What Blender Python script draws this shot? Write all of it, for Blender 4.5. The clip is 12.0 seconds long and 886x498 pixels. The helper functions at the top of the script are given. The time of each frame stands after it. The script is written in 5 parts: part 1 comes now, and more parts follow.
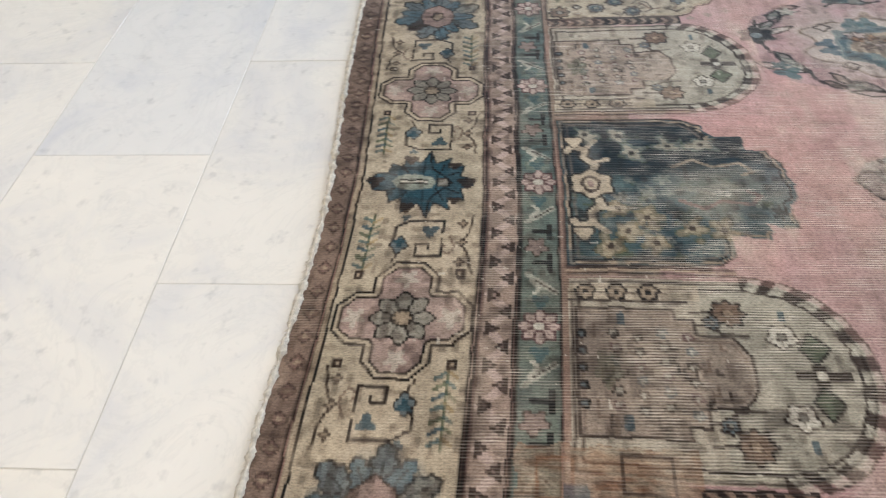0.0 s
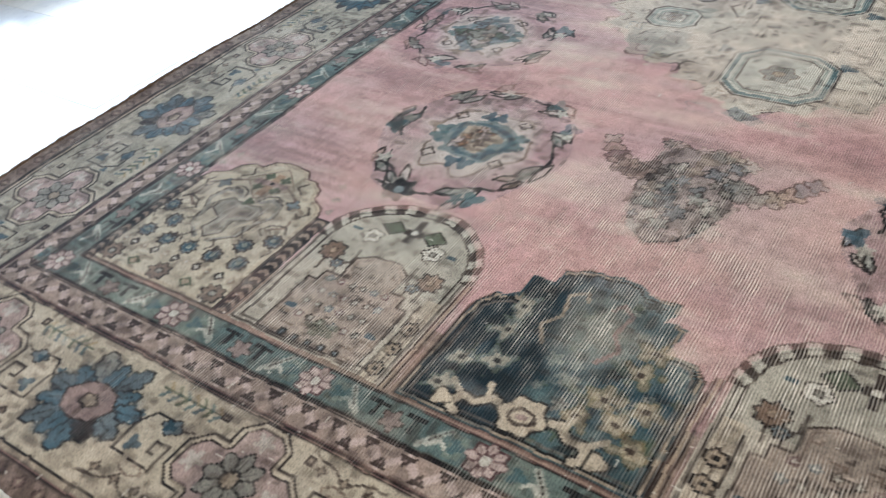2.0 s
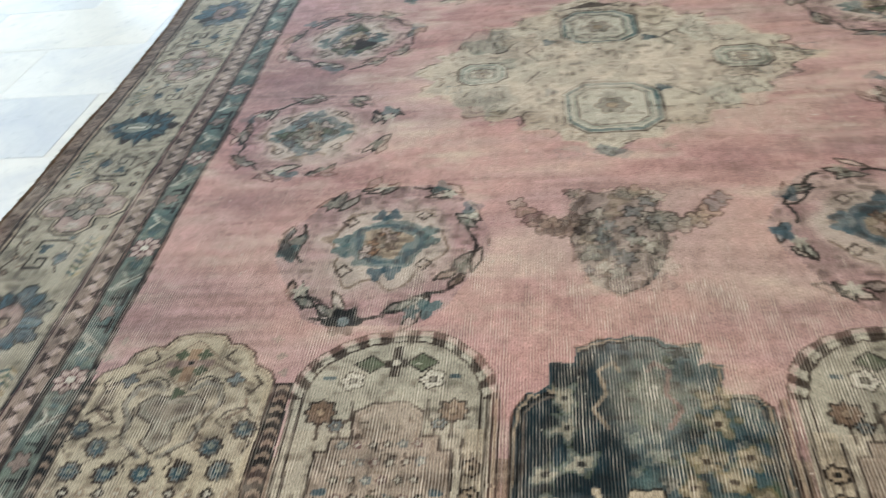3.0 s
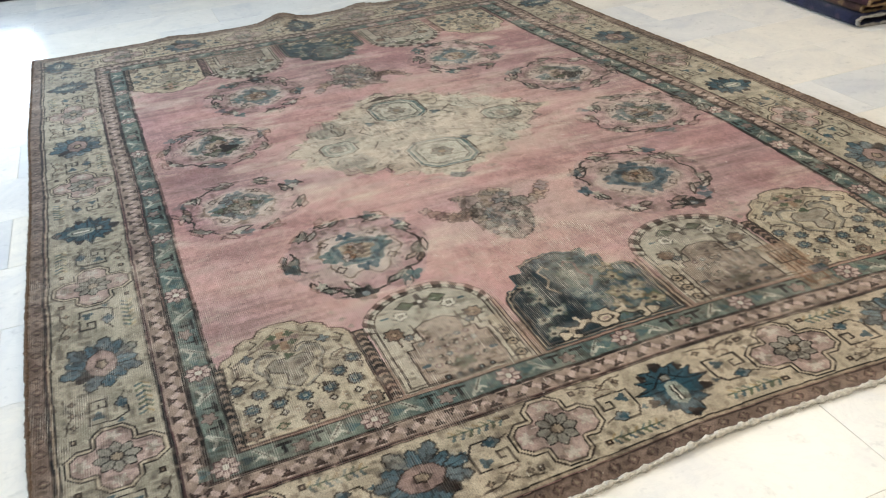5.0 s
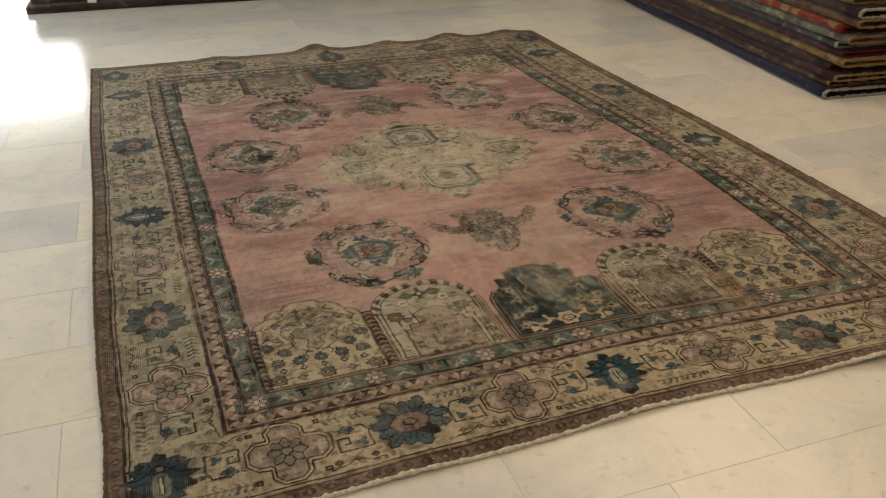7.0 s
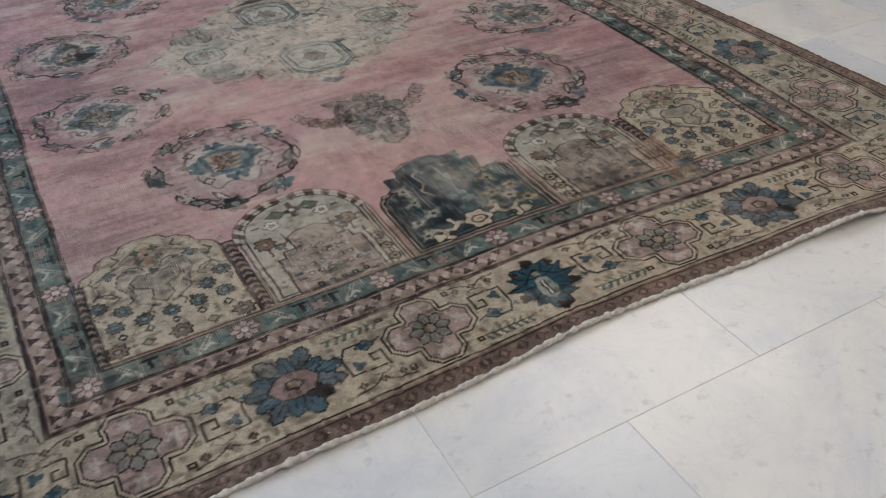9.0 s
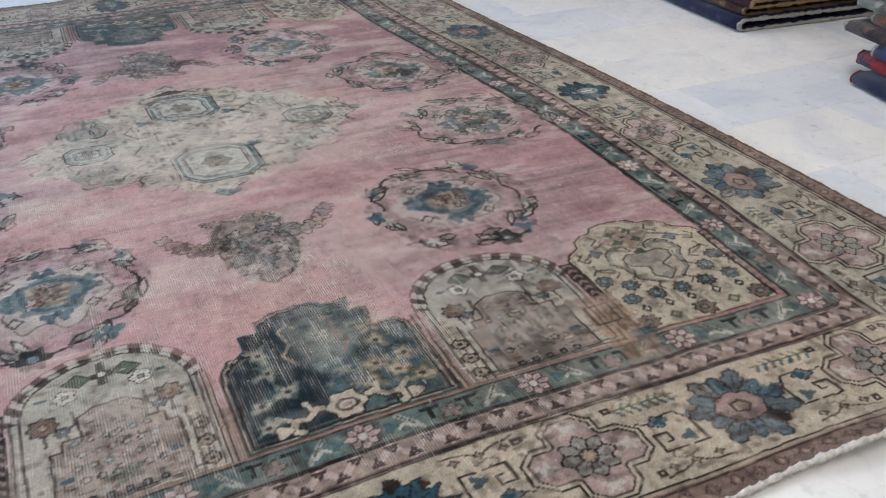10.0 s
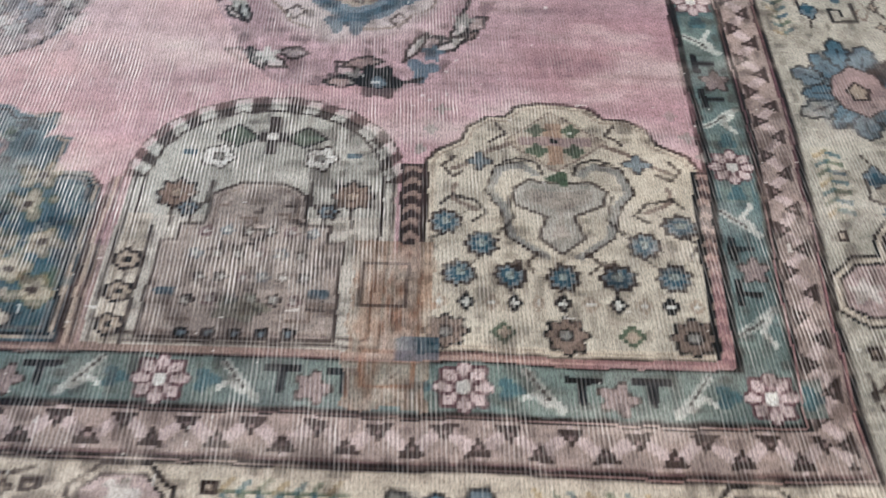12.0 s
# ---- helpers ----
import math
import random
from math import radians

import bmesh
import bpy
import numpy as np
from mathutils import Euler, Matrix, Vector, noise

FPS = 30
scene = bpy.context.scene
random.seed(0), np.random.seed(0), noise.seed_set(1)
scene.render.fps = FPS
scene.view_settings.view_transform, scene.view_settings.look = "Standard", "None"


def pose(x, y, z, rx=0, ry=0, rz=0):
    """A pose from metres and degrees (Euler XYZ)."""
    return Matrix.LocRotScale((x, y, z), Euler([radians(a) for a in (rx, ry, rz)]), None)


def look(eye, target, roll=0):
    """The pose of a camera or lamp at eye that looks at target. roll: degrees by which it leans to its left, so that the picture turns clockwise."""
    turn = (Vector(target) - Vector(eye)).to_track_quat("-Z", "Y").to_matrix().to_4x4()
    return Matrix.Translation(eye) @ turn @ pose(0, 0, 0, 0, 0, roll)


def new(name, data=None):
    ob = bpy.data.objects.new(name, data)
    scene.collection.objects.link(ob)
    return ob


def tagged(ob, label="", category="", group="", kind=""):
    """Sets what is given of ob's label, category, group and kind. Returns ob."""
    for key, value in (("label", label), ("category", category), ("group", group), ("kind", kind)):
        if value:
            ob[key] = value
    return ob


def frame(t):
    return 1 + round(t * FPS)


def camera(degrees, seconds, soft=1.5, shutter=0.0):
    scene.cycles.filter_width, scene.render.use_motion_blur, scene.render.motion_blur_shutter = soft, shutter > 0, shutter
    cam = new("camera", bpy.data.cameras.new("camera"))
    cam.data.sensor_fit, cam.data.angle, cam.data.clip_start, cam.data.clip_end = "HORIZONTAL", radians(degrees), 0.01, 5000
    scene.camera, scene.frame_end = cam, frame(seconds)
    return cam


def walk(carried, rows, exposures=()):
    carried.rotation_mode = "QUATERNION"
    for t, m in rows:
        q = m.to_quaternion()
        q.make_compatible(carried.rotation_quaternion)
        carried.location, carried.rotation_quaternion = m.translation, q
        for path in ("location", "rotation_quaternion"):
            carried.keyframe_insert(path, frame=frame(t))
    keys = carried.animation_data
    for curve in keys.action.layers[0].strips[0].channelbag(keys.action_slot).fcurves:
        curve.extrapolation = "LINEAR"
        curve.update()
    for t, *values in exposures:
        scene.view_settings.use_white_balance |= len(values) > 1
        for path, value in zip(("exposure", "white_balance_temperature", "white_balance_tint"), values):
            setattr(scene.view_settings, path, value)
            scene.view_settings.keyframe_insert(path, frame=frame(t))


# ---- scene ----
cam = camera(56.2, 12.0, 1.1, 0.2)
PATH = [
    (0, (1.295, -0.012, 1.015), (-0.148, -0.205, -0.357), -3.4),
    (0.5, (1.186, -0.141, 1.001), (-0.241, -0.056, -0.397), -6.5),
    (1, (0.93, -0.306, 0.992), (-0.479, -0.079, -0.409), -11.7),
    (1.5, (0.75, -0.435, 0.999), (-0.496, 0.4, -0.324), -6.3),
    (2, (0.526, -0.596, 1.04), (-0.498, 0.59, -0.202), -7.3),
    (2.5, (0.265, -0.586, 1.024), (-0.606, 0.709, -0.227), -10.1),
    (3, (-0.047, -0.652, 1.112), (-0.407, 0.892, -0.107), -8.2),
    (3.5, (-0.299, -0.842, 1.157), (0.063, 0.733, -0.021), -7.7),
    (3.7, (-0.368, -0.947, 1.187), (0.11, 0.597, 0.009), -7.2),
    (5.3, (-1.048, -1.627, 1.437), (-0.552, 0.032, 0.436), -2.7),
    (5.5, (-1.091, -1.681, 1.477), (-0.612, -0.013, 0.483), -1.2),
    (6, (-1.101, -1.846, 1.513), (-0.687, -0.162, 0.517), -0.6),
    (6.5, (-1.108, -1.97, 1.54), (-0.664, -0.278, 0.571), -0.2),
    (7, (-1.084, -2.023, 1.555), (-0.562, -0.347, 0.598), 0.2),
    (7.2, (-1.081, -2.034, 1.561), (-0.508, -0.373, 0.605), 0.5),
    (8.8, (-0.96, -1.596, 1.389), (-0.296, -0.11, 0.227), -2.0),
    (9, (-0.87, -1.55, 1.325), (-0.188, -0.108, 0.119), -2.2),
    (9.5, (-0.562, -1.363, 1.223), (0.102, 0.137, 0.078), -0.7),
    (10, (-0.285, -1.128, 1.122), (0.386, 0.449, 0.09), -0.5),
    (10.5, (-0.011, -0.944, 1.09), (0.76, 0.499, -0.061), 1.9),
    (11, (0.335, -0.801, 1.013), (0.873, 0.642, -0.263), 1.0),
    (11.5, (0.576, -0.662, 0.946), (0.81, 0.712, -0.488), -1.2),
    (12, (0.738, -0.472, 0.897), (0.744, 0.762, -0.677), 2.0),
]
walk(cam, [(t, look(eye, target, roll)) for t, eye, target, roll in PATH],
     [(0, -0.12, 5700, 9), (0.5, -0.28, 5750, 9), (1.5, -0.22, 5750, 9), (2.0, -0.04, 5500, 8), (2.5, 0.03, 5450, 5), (3.0, -0.06, 5850, 4), (3.5, 0.14, 5100, -3), (5.4, -0.12, 6450, 7), (6.0, -0.46, 7550, 7), (6.5, -0.66, 8200, 9), (7.2, -0.94, 7750, 9), (8.8, -0.68, 5500, 11), (9.5, -0.52, 5450, 11), (10.0, -0.18, 5200, 11), (10.5, -0.12, 5250, 9), (11.0, 0.06, 5150, 7), (11.5, 0.18, 5150, 8), (12.0, 0.34, 5000, 10)])

# ---- world, window light and exposure ----
FLOOR = -0.010
world = bpy.data.worlds.new("sky_world")
scene.world = world
world.use_nodes = True
wn = world.node_tree.nodes
sky = wn.new("ShaderNodeTexSky")
sky.sky_type, sky.sun_disc = "NISHITA", False
sky.sun_elevation, sky.sun_rotation = radians(38), radians(-50)
wn["Background"].inputs["Strength"].default_value = 0.10
world.node_tree.links.new(sky.outputs[0], wn["Background"].inputs["Color"])


def area_lamp(name, m, sx, sy, power, colour):
    lamp = bpy.data.lights.new(name, "AREA")
    lamp.shape, lamp.size, lamp.size_y, lamp.energy, lamp.color = "RECTANGLE", sx, sy, power, colour
    ob = new(name, lamp)
    ob.matrix_world = m
    return ob


# daylight in the openings of the shop front and of the side windows
area_lamp("door_daylight", look((-3.9, 8.35, 0.95), (-3.0, 0, 0.4)), 3.2, 1.6, 225, (0.80, 0.90, 1.0))
area_lamp("side_daylight", look((-5.85, 2.2, 1.75), (0, 2.0, 0.0)), 5.2, 2.3, 250, (0.84, 0.92, 1.0))
area_lamp("ceiling_panel_light", look((0.9, -1.9, 3.15), (0.9, -1.9, 0)), 2.6, 2.6, 84, (1.0, 0.80, 0.58))
area_lamp("ceiling_panel_light", look((2.4, 2.2, 3.15), (2.4, 2.2, 0)), 2.2, 2.2, 70, (1.0, 0.82, 0.62))


# ---- materials ----
def lin(r, g, b):
    """A colour from 0-255 screen values."""
    return tuple((c / 255 / 12.92) if c <= 10 else ((c / 255 + 0.055) / 1.055) ** 2.4 for c in (r, g, b))


def material(name, rough=0.6, spec=0.5):
    m = bpy.data.materials.new(name)
    m.use_nodes = True
    b = m.node_tree.nodes["Principled BSDF"]
    b.inputs["Roughness"].default_value = rough
    b.inputs["Specular IOR Level"].default_value = spec
    return m, m.node_tree.nodes, m.node_tree.links, b


def ramp_node(nodes, stops):
    r = nodes.new("ShaderNodeValToRGB")
    while len(r.color_ramp.elements) < len(stops):
        r.color_ramp.elements.new(0.5)
    for e, (p, c) in zip(r.color_ramp.elements, stops):
        e.position, e.color = p, (*c, 1)
    return r


def noise_node(nodes, links, scale, detail=4, vec=None, rough=0.55):
    n = nodes.new("ShaderNodeTexNoise")
    n.inputs["Scale"].default_value, n.inputs["Detail"].default_value = scale, detail
    n.inputs["Roughness"].default_value = rough
    if vec:
        links.new(vec, n.inputs["Vector"])
    return n


def mapping(nodes, links, scale=(1, 1, 1), rot=(0, 0, 0)):
    tc, mp = nodes.new("ShaderNodeTexCoord"), nodes.new("ShaderNodeMapping")
    mp.inputs["Scale"].default_value, mp.inputs["Rotation"].default_value = scale, rot
    links.new(tc.outputs["Object"], mp.inputs["Vector"])
    return mp.outputs[0]


def mix_node(nodes, links, kind, fac, a, b):
    n = nodes.new("ShaderNodeMix")
    n.data_type, n.blend_type = "RGBA", kind
    for sock, v in ((n.inputs["Factor"], fac), (n.inputs["A"], a), (n.inputs["B"], b)):
        if isinstance(v, bpy.types.NodeSocket):
            links.new(v, sock)
        else:
            sock.default_value = v if not isinstance(v, tuple) else (*v, 1)
    return n.outputs["Result"]


def bump_node(nodes, links, height, strength, dist, bsdf, normal=None):
    b = nodes.new("ShaderNodeBump")
    b.inputs["Strength"].default_value, b.inputs["Distance"].default_value = strength, dist
    links.new(height, b.inputs["Height"])
    if normal:
        links.new(normal, b.inputs["Normal"])
    links.new(b.outputs[0], bsdf.inputs["Normal"])
    return b.outputs[0]


def math_node(nodes, links, op, a, b=0.0):
    n = nodes.new("ShaderNodeMath")
    n.operation = op
    for sock, v in ((n.inputs[0], a), (n.inputs[1], b)):
        if isinstance(v, bpy.types.NodeSocket):
            links.new(v, sock)
        else:
            sock.default_value = v
    return n.outputs[0]


def pile_material():
    """Worn wool pile: dyed knots, pale warp ribs showing, fine tufts."""
    m, n, l, b = material("worn_wool_pile", 0.66, 0.08)
    dye = n.new("ShaderNodeAttribute")
    dye.attribute_name = "dye"
    wear = n.new("ShaderNodeAttribute")
    wear.attribute_name = "wear"
    fine = noise_node(n, l, 1.0, 3, mapping(n, l, (420, 150, 1)), 0.7)
    grain = ramp_node(n, [(0.22, (0.42, 0.40, 0.38)), (0.5, (1, 1, 1)), (0.8, (1.5, 1.48, 1.44))])
    l.new(fine.outputs["Fac"], grain.inputs[0])
    col = mix_node(n, l, "MULTIPLY", 1.0, dye.outputs["Color"], grain.outputs["Color"])
    wave = n.new("ShaderNodeTexWave")
    wave.wave_type, wave.bands_direction, wave.wave_profile = "BANDS", "X", "SIN"
    wave.inputs["Scale"].default_value = 0.314 / 0.0056
    wave.inputs["Distortion"].default_value, wave.inputs["Detail"].default_value = 2.2, 3.0
    wave.inputs["Detail Scale"].default_value = 0.35
    l.new(mapping(n, l), wave.inputs["Vector"])
    rib = ramp_node(n, [(0.35, (0, 0, 0)), (0.9, (1, 1, 1))])
    l.new(wave.outputs["Color"], rib.inputs[0])
    fray = noise_node(n, l, 1.0, 3, mapping(n, l, (160, 18, 1)), 0.65)
    frayr = ramp_node(n, [(0.45, (0, 0, 0)), (0.68, (1, 1, 1))])
    l.new(fray.outputs["Fac"], frayr.inputs[0])
    patch = noise_node(n, l, 1.0, 2, mapping(n, l, (22, 9, 1)), 0.6)
    patchr = ramp_node(n, [(0.42, (0.10, 0.10, 0.10)), (0.68, (1, 1, 1))])
    l.new(patch.outputs["Fac"], patchr.inputs[0])
    bare = math_node(n, l, "MULTIPLY", rib.outputs["Color"], wear.outputs["Fac"])
    bare = math_node(n, l, "MULTIPLY", bare, math_node(n, l, "ADD", frayr.outputs["Color"], 0.35))
    bare = math_node(n, l, "MINIMUM", math_node(n, l, "MULTIPLY", math_node(n, l, "MULTIPLY", bare, patchr.outputs["Color"]), 0.85), 0.8)
    # ridge shading put into the colour: dark between ribs, light on their crests
    rib_shade = ramp_node(n, [(0.08, (0.36, 0.33, 0.31)), (0.45, (0.94, 0.94, 0.94)), (0.85, (1.25, 1.25, 1.23))])
    l.new(wave.outputs["Color"], rib_shade.inputs[0])
    rib_shade_fac = math_node(n, l, "MULTIPLY", math_node(n, l, "MINIMUM", math_node(n, l, "MULTIPLY", wear.outputs["Fac"], 1.0), 0.65), patchr.outputs["Color"])
    col = mix_node(n, l, "MULTIPLY", rib_shade_fac, col, rib_shade.outputs["Color"])
    # pale bare warps, their glints included in the colour
    col = mix_node(n, l, "MIX", bare, col, lin(224, 213, 197))
    l.new(col, b.inputs["Base Color"])
    h = math_node(n, l, "ADD", math_node(n, l, "MULTIPLY", wave.outputs["Color"], 0.5), fine.outputs["Fac"])
    bump_node(n, l, h, 0.35, 0.0016, b)
    b.inputs["Sheen Weight"].default_value = 0.07
    b.inputs["Sheen Roughness"].default_value = 0.35
    return m


def marble_material():
    m, n, l, b = material("polished_white_marble", 0.2, 0.5)
    info = n.new("ShaderNodeObjectInfo")
    geo = n.new("ShaderNodeNewGeometry")
    shift = n.new("ShaderNodeVectorMath")
    shift.operation = "MULTIPLY_ADD"
    comb = n.new("ShaderNodeCombineXYZ")
    for k in range(3):
        l.new(info.outputs["Random"], comb.inputs[k])
    l.new(comb.outputs[0], shift.inputs[0])
    shift.inputs[1].default_value = (37, 53, 71)
    l.new(geo.outputs["Position"], shift.inputs[2])
    vec = shift.outputs[0]
    cloud = noise_node(n, l, 2.6, 6, vec, 0.6)
    cloud.inputs["Distortion"].default_value = 1.2
    cr = ramp_node(n, [(0.3, lin(212, 213, 217)), (0.5, lin(226, 225, 223)), (0.75, lin(232, 230, 227))])
    l.new(cloud.outputs["Fac"], cr.inputs[0])
    vein = noise_node(n, l, 4.5, 8, vec, 0.7)
    vein.inputs["Distortion"].default_value = 2.4
    vr = ramp_node(n, [(0.46, (1, 1, 1)), (0.5, (0.88, 0.89, 0.90)), (0.54, (1, 1, 1))])
    l.new(vein.outputs["Fac"], vr.inputs[0])
    fleck = noise_node(n, l, 26, 3, vec, 0.6)
    fr = ramp_node(n, [(0.60, (1, 1, 1)), (0.74, (0.76, 0.77, 0.79))])
    l.new(fleck.outputs["Fac"], fr.inputs[0])
    col = mix_node(n, l, "MULTIPLY", 0.42, cr.outputs[0], vr.outputs[0])
    col = mix_node(n, l, "MULTIPLY", 0.7, col, fr.outputs[0])
    tone = ramp_node(n, [(0.0, (0.86, 0.88, 0.91)), (0.3, (0.92, 0.93, 0.95)), (0.55, (1, 0.99, 0.97)), (1.0, (1, 0.965, 0.90))])
    l.new(info.outputs["Random"], tone.inputs[0])
    col = mix_node(n, l, "MULTIPLY", 1.0, col, tone.outputs[0])
    l.new(col, b.inputs["Base Color"])
    smear = noise_node(n, l, 5.0, 4, vec)
    rr = ramp_node(n, [(0.3, (0.15, 0.15, 0.15)), (0.7, (0.20, 0.20, 0.20))])
    l.new(smear.outputs["Fac"], rr.inputs[0])
    l.new(rr.outputs[0], b.inputs["Roughness"])
    bump_node(n, l, cloud.outputs["Fac"], 0.03, 0.002, b)
    return m


def plain_material(name, colour, rough=0.7, scale=14.0, amount=0.25, bump=0.15, spec=0.4):
    m, n, l, b = material(name, rough, spec)
    v = mapping(n, l)
    a = noise_node(n, l, scale, 5, v)
    r = ramp_node(n, [(0.3, (1 - amount,) * 3), (0.7, (1 + amount * 0.4,) * 3)])
    l.new(a.outputs["Fac"], r.inputs[0])
    l.new(mix_node(n, l, "MULTIPLY", 1.0, colour, r.outputs[0]), b.inputs["Base Color"])
    bump_node(n, l, noise_node(n, l, scale * 9, 3, v).outputs["Fac"], bump, 0.003, b)
    return m


def stacked_rug_material(name, ground, figure, accent):
    """Pile of a folded rug: small figures of two colours on a ground."""
    m, n, l, b = material(name, 0.9, 0.15)
    v = mapping(n, l, (1, 1, 1))
    vo = n.new("ShaderNodeTexVoronoi")
    vo.inputs["Scale"].default_value = 16
    l.new(v, vo.inputs["Vector"])
    r1 = ramp_node(n, [(0.28, (1, 1, 1)), (0.36, (0, 0, 0))])
    l.new(vo.outputs["Distance"], r1.inputs[0])
    big = noise_node(n, l, 11, 4, v, 0.6)
    r2 = ramp_node(n, [(0.5, (0, 0, 0)), (0.58, (1, 1, 1))])
    l.new(big.outputs["Fac"], r2.inputs[0])
    col = mix_node(n, l, "MIX", r1.outputs[0], ground, figure)
    col = mix_node(n, l, "MIX", r2.outputs[0], col, accent)
    tuft = noise_node(n, l, 160, 3, v, 0.7)
    r3 = ramp_node(n, [(0.3, (0.6, 0.6, 0.6)), (0.7, (1.25, 1.25, 1.25))])
    l.new(tuft.outputs["Fac"], r3.inputs[0])
    l.new(mix_node(n, l, "MULTIPLY", 1.0, col, r3.outputs[0]), b.inputs["Base Color"])
    bump_node(n, l, tuft.outputs["Fac"], 0.6, 0.006, b)
    b.inputs["Sheen Weight"].default_value = 0.12
    return m


PILE = pile_material()
MARBLE = marble_material()
GROUT = plain_material("pale_joint_mortar", lin(204, 201, 195), 0.9, 40, 0.2, 0.3)
PLASTER = plain_material("warm_white_plaster", lin(226, 220, 208), 0.85, 3, 0.08, 0.1)
CEILING = plain_material("white_ceiling_paint", lin(232, 230, 224), 0.9, 3, 0.05, 0.05)
CORD = plain_material("undyed_cotton_cord", lin(226, 220, 208), 0.95, 90, 0.35, 0.9, 0.1)
BROWN_CORD = plain_material("brown_overcast_wool", lin(112, 92, 76), 0.95, 110, 0.5, 0.9, 0.1)
ALU = plain_material("painted_aluminium", lin(150, 150, 150), 0.45, 20, 0.1, 0.05)
GLASS, gn, gl, gb = material("clear_glass", 0.02, 0.5)
gb.inputs["Transmission Weight"].default_value = 1.0


# ---- mesh helpers ----
def mesh_from(name, bm, mat, smooth=False):
    me = bpy.data.meshes.new(name)
    bm.to_mesh(me)
    bm.free()
    if mat:
        me.materials.append(mat)
    if smooth:
        me.polygons.foreach_set("use_smooth", [True] * len(me.polygons))
    return me


def part(name, bm, mat, parent, label="", smooth=False):
    ob = new(name, mesh_from(name, bm, mat, smooth))
    ob.parent = parent
    return tagged(ob, label)


def box_bm(x0, x1, y0, y1, z0, z1, bevel=0.0, bm=None):
    bm = bm or bmesh.new()
    vs = [bm.verts.new((x, y, z)) for z in (z0, z1) for y in (y0, y1) for x in (x0, x1)]
    for f in ((0, 2, 3, 1), (4, 5, 7, 6), (0, 1, 5, 4), (2, 6, 7, 3), (0, 4, 6, 2), (1, 3, 7, 5)):
        bm.faces.new([vs[i] for i in f])
    if bevel:
        bmesh.ops.bevel(bm, geom=bm.edges[:], offset=bevel, segments=1, affect="EDGES", profile=0.5)
    return bm


def tube_bm(points, radius, sides=8, wob=0.0, twist=0.0):
    """A round cord along points; radius may wobble."""
    bm, rings = bmesh.new(), []
    n = len(points)
    for i, p in enumerate(points):
        d = (Vector(points[min(i + 1, n - 1)]) - Vector(points[max(i - 1, 0)])).normalized()
        side = d.cross(Vector((0, 0, 1)))
        side = side.normalized() if side.length > 1e-4 else Vector((1, 0, 0))
        up = side.cross(d)
        r = radius * (1 + wob * (noise.noise(Vector(p) * 60.0)))
        ring = []
        for k in range(sides):
            a = 2 * math.pi * k / sides + twist * i
            rr = r * (1 + (0.18 if twist and k % 2 else 0))
            ring.append(bm.verts.new(Vector(p) + side * (rr * math.cos(a)) + up * (rr * math.sin(a))))
        rings.append(ring)
    for a, b in zip(rings, rings[1:]):
        for k in range(sides):
            bm.faces.new((a[k], a[(k + 1) % sides], b[(k + 1) % sides], b[k]))
    bm.faces.new(rings[0][::-1])
    bm.faces.new(rings[-1])
    return bm


# ---- the room ----
def structure(name, bm, mat, label, category):
    return tagged(new(name, mesh_from(name, bm, mat)), label, category, kind="structure")


X0, X1, Y0, Y1, TOP = -6.0, 6.0, -5.0, 8.5, 3.2
structure("ceiling", box_bm(X0 - 0.2, X1 + 0.2, Y0 - 0.2, Y1 + 0.2, TOP, TOP + 0.15), CEILING, "plain white painted showroom ceiling", "ceiling")
structure("wall_east", box_bm(X1, X1 + 0.2, Y0, Y1, FLOOR - 0.05, TOP - 0.003), PLASTER, "plain warm white plaster wall", "wall")
structure("wall_south", box_bm(X0, X1, Y0 - 0.2, Y0, FLOOR - 0.05, TOP - 0.003), PLASTER, "plain warm white plaster wall", "wall")
wall = box_bm(-2.2, X1, Y1, Y1 + 0.2, FLOOR - 0.05, TOP - 0.003)
box_bm(X0, -5.6, Y1, Y1 + 0.2, FLOOR - 0.05, TOP - 0.003, bm=wall)
box_bm(-5.6, -2.2, Y1, Y1 + 0.2, 2.75, TOP - 0.003, bm=wall)
structure("wall_north", wall, PLASTER, "warm white plaster wall with a wide glazed shop entrance", "wall")
wall = box_bm(X0 - 0.2, X0, Y0, -0.6, FLOOR - 0.05, TOP - 0.003)
box_bm(X0 - 0.2, X0, 5.0, Y1, FLOOR - 0.05, TOP - 0.003, bm=wall)
box_bm(X0 - 0.2, X0, -0.6, 5.0, FLOOR - 0.05, 0.5, bm=wall)
box_bm(X0 - 0.2, X0, -0.6, 5.0, 2.95, TOP - 0.003, bm=wall)
structure("wall_west", wall, PLASTER, "warm white plaster wall with a long window", "wall")


def glazing(name, m, w, h, label, bays):
    """A frame of bars with panes, standing in the x-z plane."""
    root = tagged(new(name), label, "window", kind="structure")
    root.matrix_world = m
    t = 0.05
    for x in [w * k / bays for k in range(bays + 1)]:
        part("frame_bar", box_bm(x - t / 2, x + t / 2, -0.03, 0.03, t + 0.002, h - t - 0.002, 0.004), ALU, root)
    for z in (0, h - t):
        part("frame_bar", box_bm(-t / 2, w + t / 2, -0.032, 0.032, z, z + t, 0.004), ALU, root)
    for k in range(bays):
        p = part("pane", box_bm(w * k / bays + t / 2, w * (k + 1) / bays - t / 2, -0.004, 0.004, t, h - t), GLASS, root)
        p.visible_shadow = False
    return root


